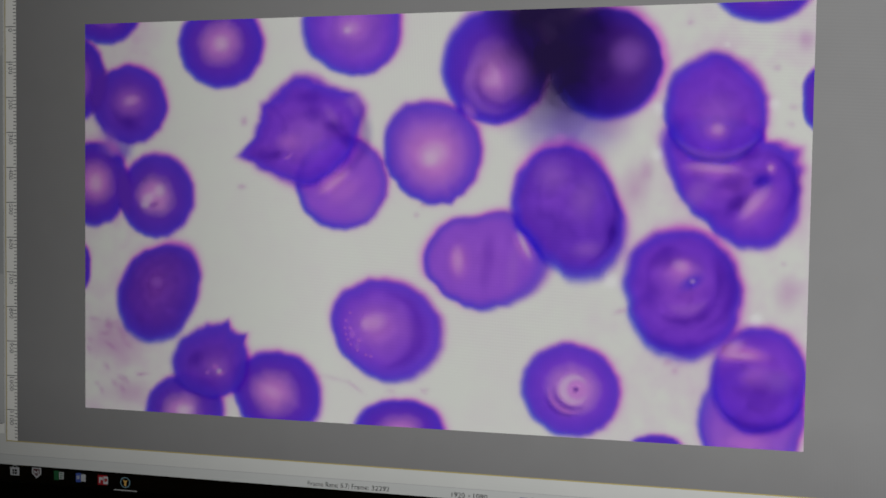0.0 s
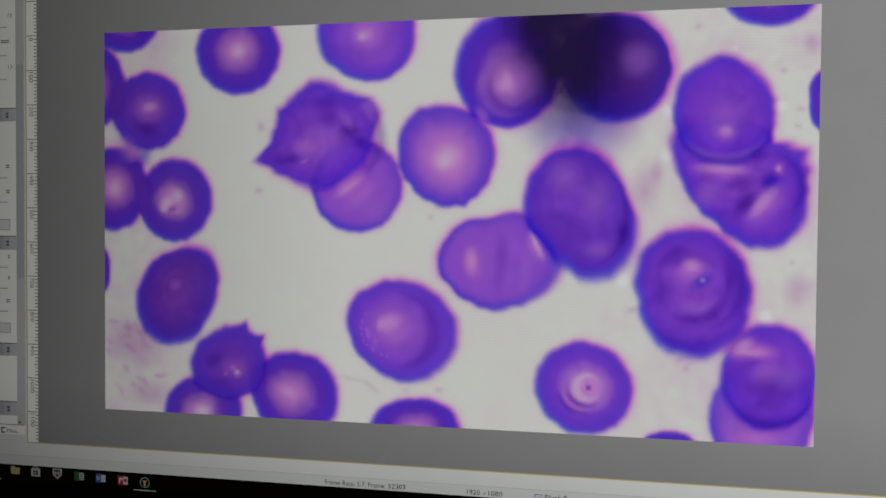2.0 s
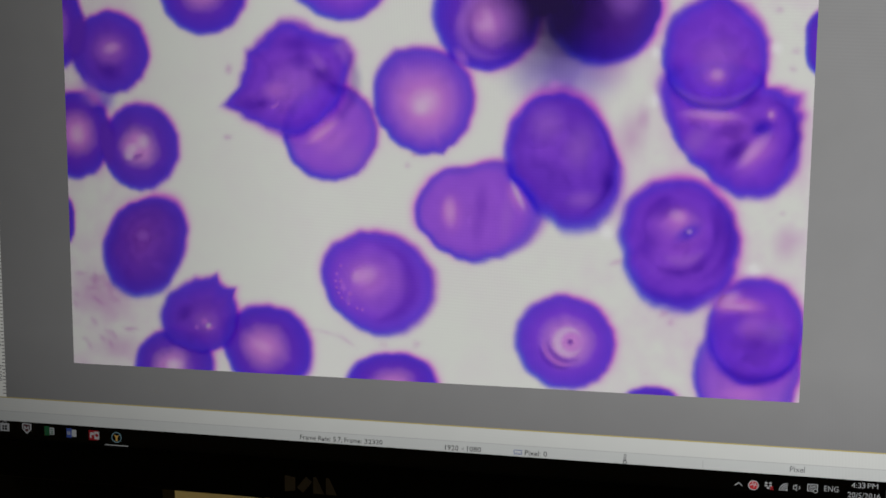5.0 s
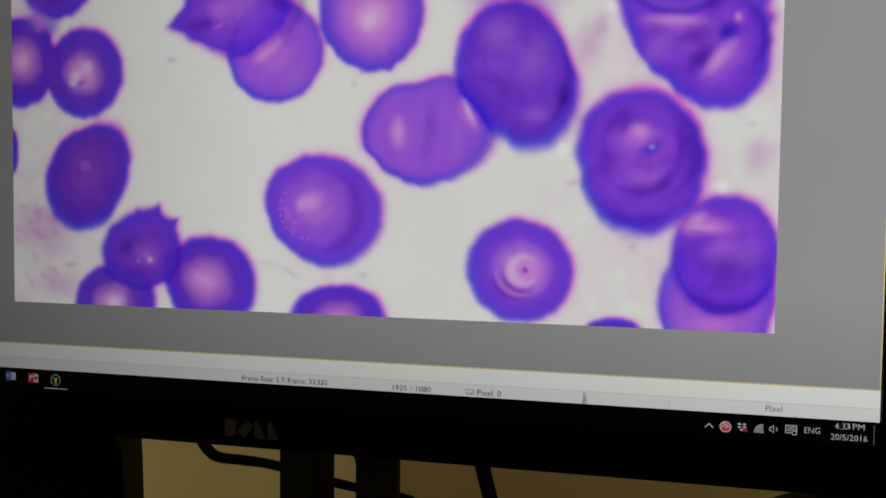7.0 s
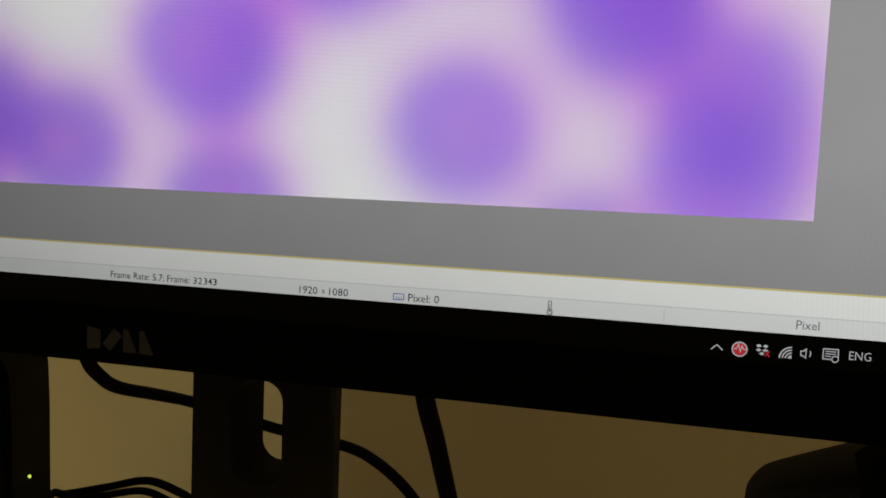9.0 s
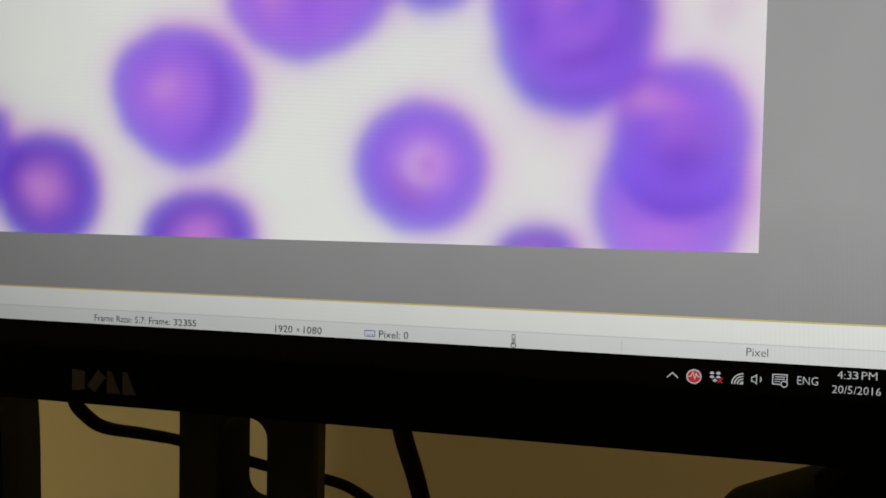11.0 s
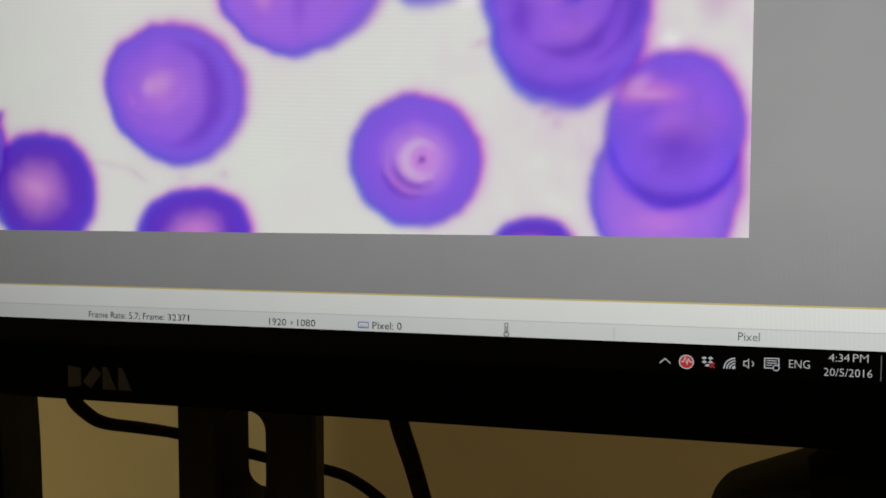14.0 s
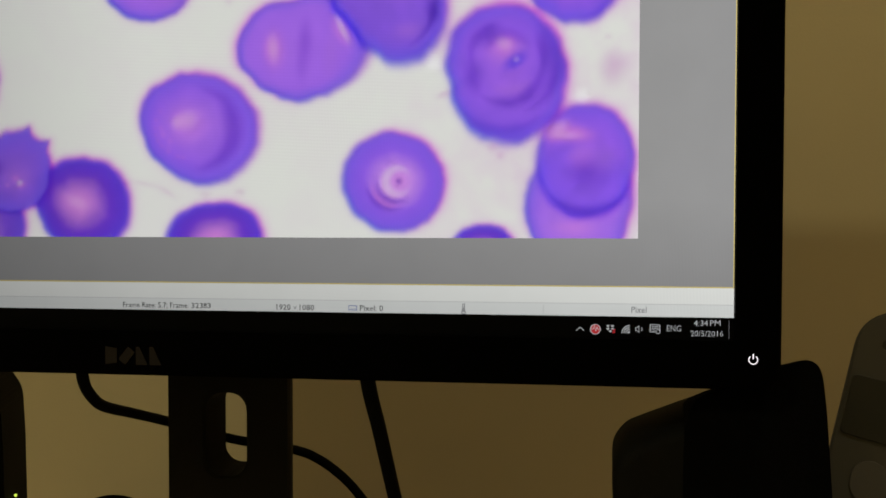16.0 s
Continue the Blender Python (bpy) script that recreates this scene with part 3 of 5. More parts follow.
def plate_material():
    m, t, out = nodes_of("picture_ground")
    e = add(t, "Emission")
    g = t.nodes.new("ShaderNodeNewGeometry")
    s = t.nodes.new("ShaderNodeSeparateXYZ")
    t.links.new(g.outputs["Position"], s.inputs[0])
    blot = noise_of(t, 32.0, 5.0)
    fine = noise_of(t, 190.0, 5.0)
    side = t.nodes.new("ShaderNodeMapRange")
    for i, v in enumerate((0.09, 0.20, 0.0, 1.0)):
        side.inputs[i + 1].default_value = v
    t.links.new(s.outputs[0], side.inputs[0])
    west = t.nodes.new("ShaderNodeMapRange")
    for i, v in enumerate((-0.10, -0.085, 1.0, 0.0)):
        west.inputs[i + 1].default_value = v
    t.links.new(s.outputs[0], west.inputs[0])
    k = math_node(t, "MULTIPLY", math_node(t, "SUBTRACT", math_node(t, "ADD", blot, math_node(t, "MULTIPLY", fine, 0.60)), 0.69, True), 2.2)
    k = math_node(t, "MULTIPLY", k, math_node(t, "ADD", 0.20, math_node(t, "MULTIPLY", math_node(t, "ADD", side.outputs[0], west.outputs[0]), 0.75)), True)
    far = math_node(t, "MULTIPLY", math_node(t, "SUBTRACT", s.outputs[1], 0.0025), 220.0, True)
    clear = mixed(t, far, (1.0, 1.025, 0.955), (0.985, 1.075, 0.95))
    t.links.new(mixed(t, k, clear, (0.92, 0.66, 0.90)), e.inputs[0])
    # glow raised with depth, standing for the brighter look of the defocused picture
    depth = math_node(t, "ADD", 1.0, math_node(t, "MULTIPLY", s.outputs[1], 11.0))
    t.links.new(math_node(t, "MULTIPLY", backlight(t, WHITE, 0.37, 0.895, 0.99, 1.0), depth), e.inputs[1])
    t.links.new(e.outputs[0], out.inputs[0])
    m.cycles.emission_sampling = "NONE"
    return m


ground = part("picture_ground", flat([(IMG[0] - 150, IMG[1] - 150, IMG[2] + 140, IMG[3] + 150)], 0.0010), plate_material(), monitor, "bright ground of the microscope picture")
U0, V0, U1, V1 = IMG[0] - 150, IMG[1] - 150, IMG[2] + 140, IMG[3] + 150
picture = part("picture_film", flat([(U0, V0, U1, V0 + 8), (U0, V1 - 8, U1, V1), (U0, V0 + 8, U0 + 8, V1 - 8), (U1 - 8, V0 + 8, U1, V1 - 8)], 0.0004), BLACK_PLASTIC, monitor, "frame that carries the pictured blood cells")


HALO = 0.36      # the share of green that the cells take away lies on the ground, farther from the sheet


def stain(name, core, body, rim, pallor=0.35, soft=0.25, mottle=0.10, cover=0.3, blue_edge=True, veiled=0.17):
    """How a cell tints the light that comes through it, from its middle to its edge."""
    core, body, rim = ((c[0], min(1.0, c[1] / HALO), c[2]) for c in (core, body, rim))
    m, t, out = nodes_of(name)
    uv = t.nodes.new("ShaderNodeUVMap")
    s = t.nodes.new("ShaderNodeSeparateXYZ")
    t.links.new(uv.outputs[0], s.inputs[0])
    wave = math_node(t, "SUBTRACT", noise_of(t, 70.0, 3.0), 0.5)
    rho = math_node(t, "ADD", s.outputs[0], math_node(t, "MULTIPLY", math_node(t, "MULTIPLY", wave, mottle * 4), math_node(t, "SUBTRACT", 1.0, s.outputs[0])))
    lo, hi = max(0.02, pallor - soft), pallor + soft
    inner = [(0.0, core), (lo, core), (min(hi, 0.80), body), (0.875, rim)]
    white = (1.0, 1.0, 1.0)
    pink = ramp(t, rho, inner[:3] + [(0.83, rim), (0.88, (0.40, 0.26, 0.90)), (0.92, (0.80, 0.55, 0.95)), (0.965, (0.97, 0.84, 0.98)), (1.0, white)])
    blue = ramp(t, rho, inner[:3] + [(0.80, rim), (0.87, (0.13, 0.16, 1.0)), (0.92, (0.36, 0.42, 1.0)), (0.96, (0.84, 0.82, 1.0)), (1.0, white)])
    if not blue_edge:
        blue = ramp(t, rho, inner[:3] + [(0.84, rim), (0.89, (0.42, 0.44, 0.95)), (0.93, (0.72, 0.74, 0.97)), (0.965, (0.92, 0.90, 1.0)), (1.0, white)])
    turn = math_node(t, "COSINE", math_node(t, "SUBTRACT", math_node(t, "MULTIPLY", s.outputs[1], 2 * math.pi), radians(45)))
    side = math_node(t, "ADD", 0.55, math_node(t, "MULTIPLY", turn, 0.6), True)
    tint = mixed(t, side, blue, pink)
    c = t.nodes.new("ShaderNodeTexCoord")
    curl = add(t, "TexNoise", Scale=60.0, Detail=3.0, Distortion=1.2)
    t.links.new(c.outputs["Object"], curl.inputs["Vector"])
    inside = math_node(t, "MULTIPLY", math_node(t, "SUBTRACT", 0.92, s.outputs[0]), 4.0, True)
    rings = math_node(t, "SINE", math_node(t, "ADD", math_node(t, "MULTIPLY", rho, 20.0), math_node(t, "MULTIPLY", curl.outputs["Fac"], 6.0)))
    swirl = math_node(t, "ADD", math_node(t, "MULTIPLY", curl.outputs["Fac"], 0.8), math_node(t, "ADD", 0.1, math_node(t, "MULTIPLY", rings, 0.055)), True)
    tint = mixed(t, math_node(t, "MULTIPLY", inside, min(1.0, mottle * 3.2)), tint, mixed(t, swirl, (0.50, 0.42, 0.68), (1.50, 1.65, 1.30)), "MULTIPLY")
    grain = noise_of(t, 220.0, 4.0)
    tint = mixed(t, math_node(t, "MULTIPLY", math_node(t, "SUBTRACT", 1.05, s.outputs[0]), 0.6, True), tint, mixed(t, grain, (0.74, 0.66, 0.84), (1.26, 1.34, 1.13)), "MULTIPLY")
    b = t.nodes.new("ShaderNodeBsdfTransparent")
    t.links.new(tint, b.inputs[0])
    e = add(t, "Emission")
    t.links.new(mixed(t, 1.0, tint, (1.0, HALO, 1.0), "MULTIPLY"), e.inputs[0])
    t.links.new(backlight(t, WHITE, 0.37, 0.895, 0.99, 1.0), e.inputs[1])
    mx = t.nodes.new("ShaderNodeMixShader")
    edge = math_node(t, "MULTIPLY", math_node(t, "SUBTRACT", 0.90, s.outputs[0]), 10.0, True)
    t.links.new(math_node(t, "MULTIPLY", edge, cover), mx.inputs[0])
    t.links.new(b.outputs[0], mx.inputs[1])
    t.links.new(e.outputs[0], mx.inputs[2])
    # added glow with depth stands for the paler lower viewing angle, then violet defocus
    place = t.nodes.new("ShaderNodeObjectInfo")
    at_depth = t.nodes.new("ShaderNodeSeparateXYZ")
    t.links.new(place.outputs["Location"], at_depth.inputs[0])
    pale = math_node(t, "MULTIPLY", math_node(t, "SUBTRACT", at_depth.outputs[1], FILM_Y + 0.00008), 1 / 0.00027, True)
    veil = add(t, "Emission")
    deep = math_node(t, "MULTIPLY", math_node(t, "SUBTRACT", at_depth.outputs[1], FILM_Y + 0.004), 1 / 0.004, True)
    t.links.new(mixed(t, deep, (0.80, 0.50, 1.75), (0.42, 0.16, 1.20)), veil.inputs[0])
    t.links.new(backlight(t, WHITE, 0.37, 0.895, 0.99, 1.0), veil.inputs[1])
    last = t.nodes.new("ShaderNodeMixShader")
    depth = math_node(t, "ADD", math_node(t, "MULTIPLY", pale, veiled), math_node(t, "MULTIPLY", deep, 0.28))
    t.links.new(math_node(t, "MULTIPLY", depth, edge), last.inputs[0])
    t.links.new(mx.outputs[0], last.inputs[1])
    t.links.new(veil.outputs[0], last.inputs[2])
    t.links.new(last.outputs[0], out.inputs[0])
    m.cycles.emission_sampling = "NONE"
    return m


FILM_Y = 0.12      # the depth at which the monitor's parts are rooted
STAINS = {
    "deep": stain("stain_deep", (0.95, 0.42, 0.92), (0.180, 0.043, 0.79), (0.122, 0.043, 0.89), 0.26, 0.30, cover=0.30, veiled=0.02),
    "deep_cap": stain("stain_deep_cap", (0.32, 0.082, 0.76), (0.19, 0.048, 0.80), (0.14, 0.052, 0.90), 0.26, 0.30, 0.16, 0.75, False),
    "plum": stain("stain_plum", (0.27, 0.062, 0.66), (0.17, 0.042, 0.68), (0.125, 0.045, 0.82), 0.30, 0.3, 0.24, 0.4),
    "ringed": stain("stain_ringed", (0.56, 0.18, 0.95), (0.303, 0.0790, 0.99), (0.198, 0.0680, 1.0), 0.34, 0.30, 0.14),
    "fold": stain("stain_fold", (0.38, 0.092, 0.92), (0.255, 0.058, 0.94), (0.165, 0.053, 0.97), 0.40, 0.3, 0.28, 0.65),
    "cap": stain("stain_cap", (0.38, 0.092, 0.92), (0.255, 0.058, 0.94), (0.165, 0.053, 0.97), 0.40, 0.3, 0.28, 0.65, False),
    "even": stain("stain_even", (0.47, 0.140, 1.0), (0.41, 0.118, 1.0), (0.26, 0.095, 0.98), 0.40, 0.30, 0.12, cover=0.5),
    "pale": stain("stain_pale", (1.0, 0.38, 0.96), (0.33, 0.105, 0.96), (0.20, 0.078, 0.95), 0.30, 0.38, 0.10, cover=0.5),
    "hollow": stain("stain_hollow", (0.84, 0.46, 0.92), (0.18, 0.047, 0.76), (0.13, 0.048, 0.86), 0.33, 0.20, 0.16, veiled=0.08),
    "target": stain("stain_target", (0.84, 0.39, 1.0), (0.27, 0.070, 0.97), (0.19, 0.062, 0.98), 0.37, 0.20, 0.10),
    "dark": stain("stain_dark", (0.17, 0.047, 0.48), (0.12, 0.030, 0.48), (0.085, 0.032, 0.62), 0.25, 0.25),
    "dark2": stain("stain_dark_fold", (0.27, 0.066, 0.86), (0.209, 0.050, 0.84), (0.143, 0.049, 0.92), 0.42, 0.3, 0.28, 0.7),
    "pale2": stain("stain_pale_fold", (0.56, 0.18, 0.96), (0.418, 0.1375, 0.99), (0.264, 0.0990, 0.98), 0.35, 0.3, 0.14, cover=0.5),
}
def halo_material():
    m, t, out = nodes_of("stain_halo")
    uv = t.nodes.new("ShaderNodeUVMap")
    s = t.nodes.new("ShaderNodeSeparateXYZ")
    t.links.new(uv.outputs[0], s.inputs[0])
    tint = (1.0, HALO, 0.99)
    b = t.nodes.new("ShaderNodeBsdfTransparent")
    g = t.nodes.new("ShaderNodeNewGeometry")
    p = t.nodes.new("ShaderNodeSeparateXYZ")
    t.links.new(g.outputs["Position"], p.inputs[0])
    depth = math_node(t, "MULTIPLY", math_node(t, "SUBTRACT", p.outputs[1], 0.003), 80.0, True)
    white = (1.0, 1.0, 1.0)
    near = ramp(t, s.outputs[0], [(0.0, tint), (0.66, tint), (0.71, (1.0, 0.70, 0.99)), (0.76, (1.0, 0.92, 1.0)), (0.82, white)])
    far = ramp(t, s.outputs[0], [(0.0, (1.0, 0.31, 1.0)), (0.82, (1.0, 0.35, 1.0)), (0.88, (1.0, 0.60, 1.0)), (0.94, (1.0, 0.90, 1.0)), (1.0, white)])
    t.links.new(mixed(t, depth, near, far), b.inputs[0])
    t.links.new(b.outputs[0], out.inputs[0])
    return m


STAIN_HALO = halo_material()
LAYER = [0.00014]


def cell(u, v, kind, core, shape, spikes=()):
    """A stained cell: middle, stain, where its pale middle lies off it, mean radius and five pairs of waves of its outline."""
    n, rings = 150, (0.0, 0.45, 0.8, 1.0)
    y = LAYER[0]
    LAYER[0] += 0.00001
    rim = []
    ragged = [(random.gauss(0, 0.0027) * shape[0], random.gauss(0, 0.0027) * shape[0]) for _ in range(9)] + [(random.gauss(0, 0.0013) * shape[0], random.gauss(0, 0.0013) * shape[0]) for _ in range(12)]
    for i in range(n):
        a = 2 * math.pi * i / n
        r = shape[0] * 1.075
        for k in range(1, (len(shape) + 1) // 2):
            r += shape[2 * k - 1] * math.cos(k * a) + shape[2 * k] * math.sin(k * a)
        for k, (ca, sa) in enumerate(ragged):
            r += ca * math.cos((k + 6) * a) + sa * math.sin((k + 6) * a)
        for deg, height, width in spikes:
            off = (math.degrees(a) - deg + 180) % 360 - 180
            r += height * max(0.0, 1 - abs(off) / width) ** 1.3
        rim.append((r * math.cos(a), r * math.sin(a)))
    part("cell_halo", cell_mesh(u + 3, v + 2, core, [(x * 1.30, z * 1.30) for x, z in rim], (0.0, 1.0), 0.0009 + (y - 0.00014) * 0.1), STAIN_HALO, ground)
    return part("blood_cell", cell_mesh(u, v, core, rim, rings, y), STAINS[kind], picture)


def cell_mesh(u, v, core, rim, rings, y):
    n = len(rim)
    bm = bmesh.new()
    uv = bm.loops.layers.uv.new("polar")
    mid = bm.verts.new(at(u + core[0], v + core[1], y))
    grid = []
    for q in rings[1:]:
        grid.append([bm.verts.new(at(u + core[0] + (x - core[0]) * q, v + core[1] + (z - core[1]) * q, y)) for x, z in rim])
    for i in range(n):
        j = (i + 1) % n
        faces = [((mid, grid[0][i], grid[0][j]), ((0, (i + 0.5) / n), (rings[1], i / n), (rings[1], (i + 1) / n)))]
        for g in range(len(grid) - 1):
            faces.append(((grid[g][i], grid[g + 1][i], grid[g + 1][j], grid[g][j]), ((rings[g + 1], i / n), (rings[g + 2], i / n), (rings[g + 2], (i + 1) / n), (rings[g + 1], (i + 1) / n))))
        for verts, uvs in faces:
            f = bm.faces.new(verts)
            for loop, q in zip(f.loops, uvs):
                loop[uv].uv = q
    return bm


def cells():
    cell(-441, 910, 'deep', (-0, 13), [68.4, -0.6, -0.1, 4.6, -1.4, -0.0, 0.0])
    cell(-500, 785, 'deep', (-12, 0), [69.4, -0.5, -0.1, -9.9, -0.6, 0.1, 0.0])
    cell(-391, 733, 'deep_cap', (-0, 7), [77.6, -0.7, -0.1, 1.0, -0.7, -0.0, 0.0])
    cell(-207, 842, 'deep', (-0, 2), [82.9, -0.9, -0.1, 2.1, -1.4, -0.0, 0.0])
    cell(41, 866, 'ringed', (8, 2), [88.9, -0.5, -1.8, 5.1, -2.9, -1.4, 0.5, -0.2, 0.4, 0.1, -0.3, -0.3, 0.0, 0.1, -0.1, -0.1, 0.0, 0.1, 0.3])
    cell(-44, 685, 'cap', (-11, -20), [102.1, 1.5, -1.4, 1.9, 6.0, 1.9, -1.9, 0.9, 3.6, 0.5, 0.5, -2.4, 0.8, 0.2, 0.8, -1.1, -1.4, -0.3, 0.3], ((199, 30, 13), (20, 9, 13), (35, 11, 13), (64, -5, 14), (150, 6, 9), (168, -4, 8)))
    cell(26, 591, 'even', (-7, -3), [86.1, -0.9, -0.1, 0.8, -0.3, -0.0, 0.0])
    cell(192, 644, 'pale', (0, -8), [90.7, -1.7, 3.3, -0.7, -3.3, 0.3, 1.7, -0.7, 0.4, 0.3, -0.1, 0.0, 0.2, -0.2, -0.1, -0.0, 0.1, -0.1, 0.1], ((-95, 5, 12), (-70, 5, 10), (120, 4, 12)))
    cell(299, 797, 'deep', (7, -26), [98.6, -1.2, -0.2, -4.8, 0.1, 0.1, 0.0])
    cell(485, 792, 'dark', (34, 12), [94.8, -1.2, -0.2, -1.0, -1.9, 0.0, 0.0])
    cell(665, 717, 'fold', (-0, -23), [88.2, -1.0, -0.1, -5.1, -2.2, 0.1, 0.0])
    cell(698, 584, 'fold', (-6, 3), [107.2, 1.6, 18.8, -2.8, -20.6, 1.7, 6.6, -4.8, 2.0, 1.0, -0.6, -2.2, 1.6, -0.2, -1.1, -0.5, 0.2, -0.4, 0.2], ((33, 13, 9), (18, 5, 8), (58, -16, 13)))
    cell(831, 729, 'deep', (6, -0), [43.9, -0.2, -0.0, -11.2, -1.0, 0.1, 0.0])
    cell(733, 920, 'deep', (-0, 7), [74.7, -0.9, -0.1, 7.5, -2.5, -0.1, 0.0])
    cell(-467, 586, 'deep', (6, 2), [79, -0.6, -0.1, -2.8, 0.0, 0.0, 0.0])
    cell(-334, 565, 'hollow', (-10, -0), [79.2, -0.7, -0.1, -1.5, 0.0, 0.0, 0.0])
    cell(-507, 428, 'deep', (-5, -0), [43.4, -0.2, -0.0, -9.2, 0.2, 0.0, 0.0])
    cell(-329, 379, 'plum', (-6, 21), [89.9, -2.0, 2.4, -5.0, 11.0, -2.0, 2.0, -1.7, -0.9, 0.5, -0.8, 0.6, -0.0, -0.1, -0.1, -0.1, -0.1, -0.2, -0.1])
    cell(-228, 260, 'deep_cap', (11, -15), [74.6, 1.0, -1.6, 4.2, 3.3, -2.3, -1.3, -0.3, 0.3, 0.6, 0.0, -0.1, 0.2, -0.5, 0.6, -0.3, 0.2, -0.4, -0.5], ((65, 13, 8), (36, 16, 9), (95, 5, 10)))
    cell(-276, 162, 'hollow', (-6, -2), [75.9, -0.8, -0.1, 5.4, 2.2, -0.0, -0.0])
    cell(-94, 204, 'deep', (-11, 3), [85.3, 0.7, -0.9, 3.1, -3.0, -0.5, 1.8, -0.7, -1.2, -0.3, 0.4, 0.2, -0.2, -0.0, -0.0, 0.0, 0.1, -0.2, -0.0])
    cell(116, 326, 'ringed', (-23, 8), [98.4, -1.7, 3.1, 5.8, -5.4, -0.4, 2.2, 0.8, -0.9, 0.5, 0.3, -0.2, 0.0, -0.0, -0.1, 0.1, -0.1, -0.1, -0.1])
    cell(137, 142, 'deep', (-0, 3), [75.9, -0.9, -0.1, 11.6, 2.7, -0.1, -0.0])
    cell(437, 238, 'target', (9, 1), [83.6, -0.8, 0.3, 1.5, -1.6, -0.2, 0.2, 0.0, -0.1, -0.0, 0.2, 0.3, -0.0, -0.1, 0.0, 0.2, -0.0, -0.1, -0.0])
    cell(430, 535, 'dark2', (-14, 48), [104.0, 0.9, 4.1, -10.0, -14.4, -2.6, -0.7, 2.1, 0.1, 0.3, -0.9, 0.2, -0.5, -0.2, -0.3, -0.2, 0.3, 0.4, 0.1])
    cell(290, 455, 'even', (-48, -1), [97.1, 1.9, 2.6, 13.0, 1.8, -1.1, 1.3, 1.7, -2.4, 0.8, -1.8, 1.0, 0.4, -0.6, -0.3, -0.0, -0.3, -0.1, -0.7])
    cell(619, 408, 'fold', (8, 17), [105.0, -1.8, -0.1, -8.9, -4.0, 1.1, 1.4, -0.8, -1.2, 0.3, 0.3, -0.1, 0.1, -0.1, 0.4, 0.2, -0.2, -0.1, -0.0])
    cell(742, 271, 'cap', (6, -9), [85.1, -0.9, -0.2, -7.7, 0.5, 0.1, 0.0])
    cell(732, 205, 'pale2', (-3, -47), [91.7, 0.9, 0.4, -7.4, 2.5, -1.0, 2.4, -0.3, 0.7, -0.5, -0.8, 0.1, -0.1, -0.2, 0.3, 0.4, 0.4, -0.1, 0.2])
    cell(581, 131, 'deep', (0, -7), [46.9, -0.3, -0.0, 5.9, 1.6, -0.0, -0.0])


cells()


def fleck_material(name, color, alpha, power=1.0, filters=False):
    m, t, out = nodes_of(name)
    uv = t.nodes.new("ShaderNodeUVMap")
    s = t.nodes.new("ShaderNodeSeparateXYZ")
    t.links.new(uv.outputs[0], s.inputs[0])
    q = math_node(t, "SUBTRACT", 1.0, s.outputs[0], True)
    smooth = math_node(t, "MULTIPLY", math_node(t, "MULTIPLY", q, q), math_node(t, "SUBTRACT", 3.0, math_node(t, "MULTIPLY", q, 2.0)))
    uneven = math_node(t, "ADD", 0.55, math_node(t, "MULTIPLY", noise_of(t, 90.0, 2.0), 0.9))
    fall = math_node(t, "MULTIPLY", math_node(t, "MULTIPLY", math_node(t, "POWER", smooth, power), uneven), alpha, True)
    b = t.nodes.new("ShaderNodeBsdfTransparent")
    if filters:
        t.links.new(mixed(t, fall, (1.0, 1.0, 1.0), color), b.inputs[0])
        t.links.new(b.outputs[0], out.inputs[0])
        return m
    e = add(t, "Emission")
    e.inputs[0].default_value = (*color, 1)
    t.links.new(backlight(t, WHITE, 0.37, 0.895, 0.99, 1.0), e.inputs[1])
    mx = t.nodes.new("ShaderNodeMixShader")
    t.links.new(fall, mx.inputs[0])
    t.links.new(b.outputs[0], mx.inputs[1])
    t.links.new(e.outputs[0], mx.inputs[2])
    t.links.new(mx.outputs[0], out.inputs[0])
    m.cycles.emission_sampling = "NONE"
    return m


FLECKS = {
    "bright": fleck_material("fleck_bright", (0.98, 0.85, 1.0), 0.50),
    "sheen": fleck_material("fleck_sheen", (0.92, 0.55, 1.0), 0.42),
    "body": fleck_material("fleck_body", (0.17, 0.042, 0.70), 1.5, 0.6),
    "clot": fleck_material("fleck_clot", (0.028, 0.014, 0.085), 1.15, 0.75),
    "bubble": fleck_material("fleck_bubble", (1.14, 1.14, 1.13), 1.3, 0.8),
    "pink": fleck_material("fleck_pink", (0.82, 0.28, 0.98), 0.42),
    "blue": fleck_material("fleck_blue", (0.40, 0.50, 1.0), 1.2, 1.0, True),
    "faint": fleck_material("fleck_faint", (0.76, 0.68, 0.88), 1.0, 1.0, True),
    "rose": fleck_material("fleck_rose", (0.78, 0.24, 0.88), 0.50),
    "violet": fleck_material("fleck_violet", (0.62, 0.54, 0.80), 1.0, 1.0, True),
    "lilac": fleck_material("fleck_lilac", (0.50, 0.19, 0.90), 0.46),
    "dark": fleck_material("fleck_dark", (0.24, 0.15, 0.38), 1.3, 0.9, True),
    "haze": fleck_material("fleck_haze", (0.46, 0.36, 0.96), 1.1, 1.0, True),
    "smear": fleck_material("fleck_smear", (0.84, 0.60, 0.86), 1.0, 1.0, True),
}


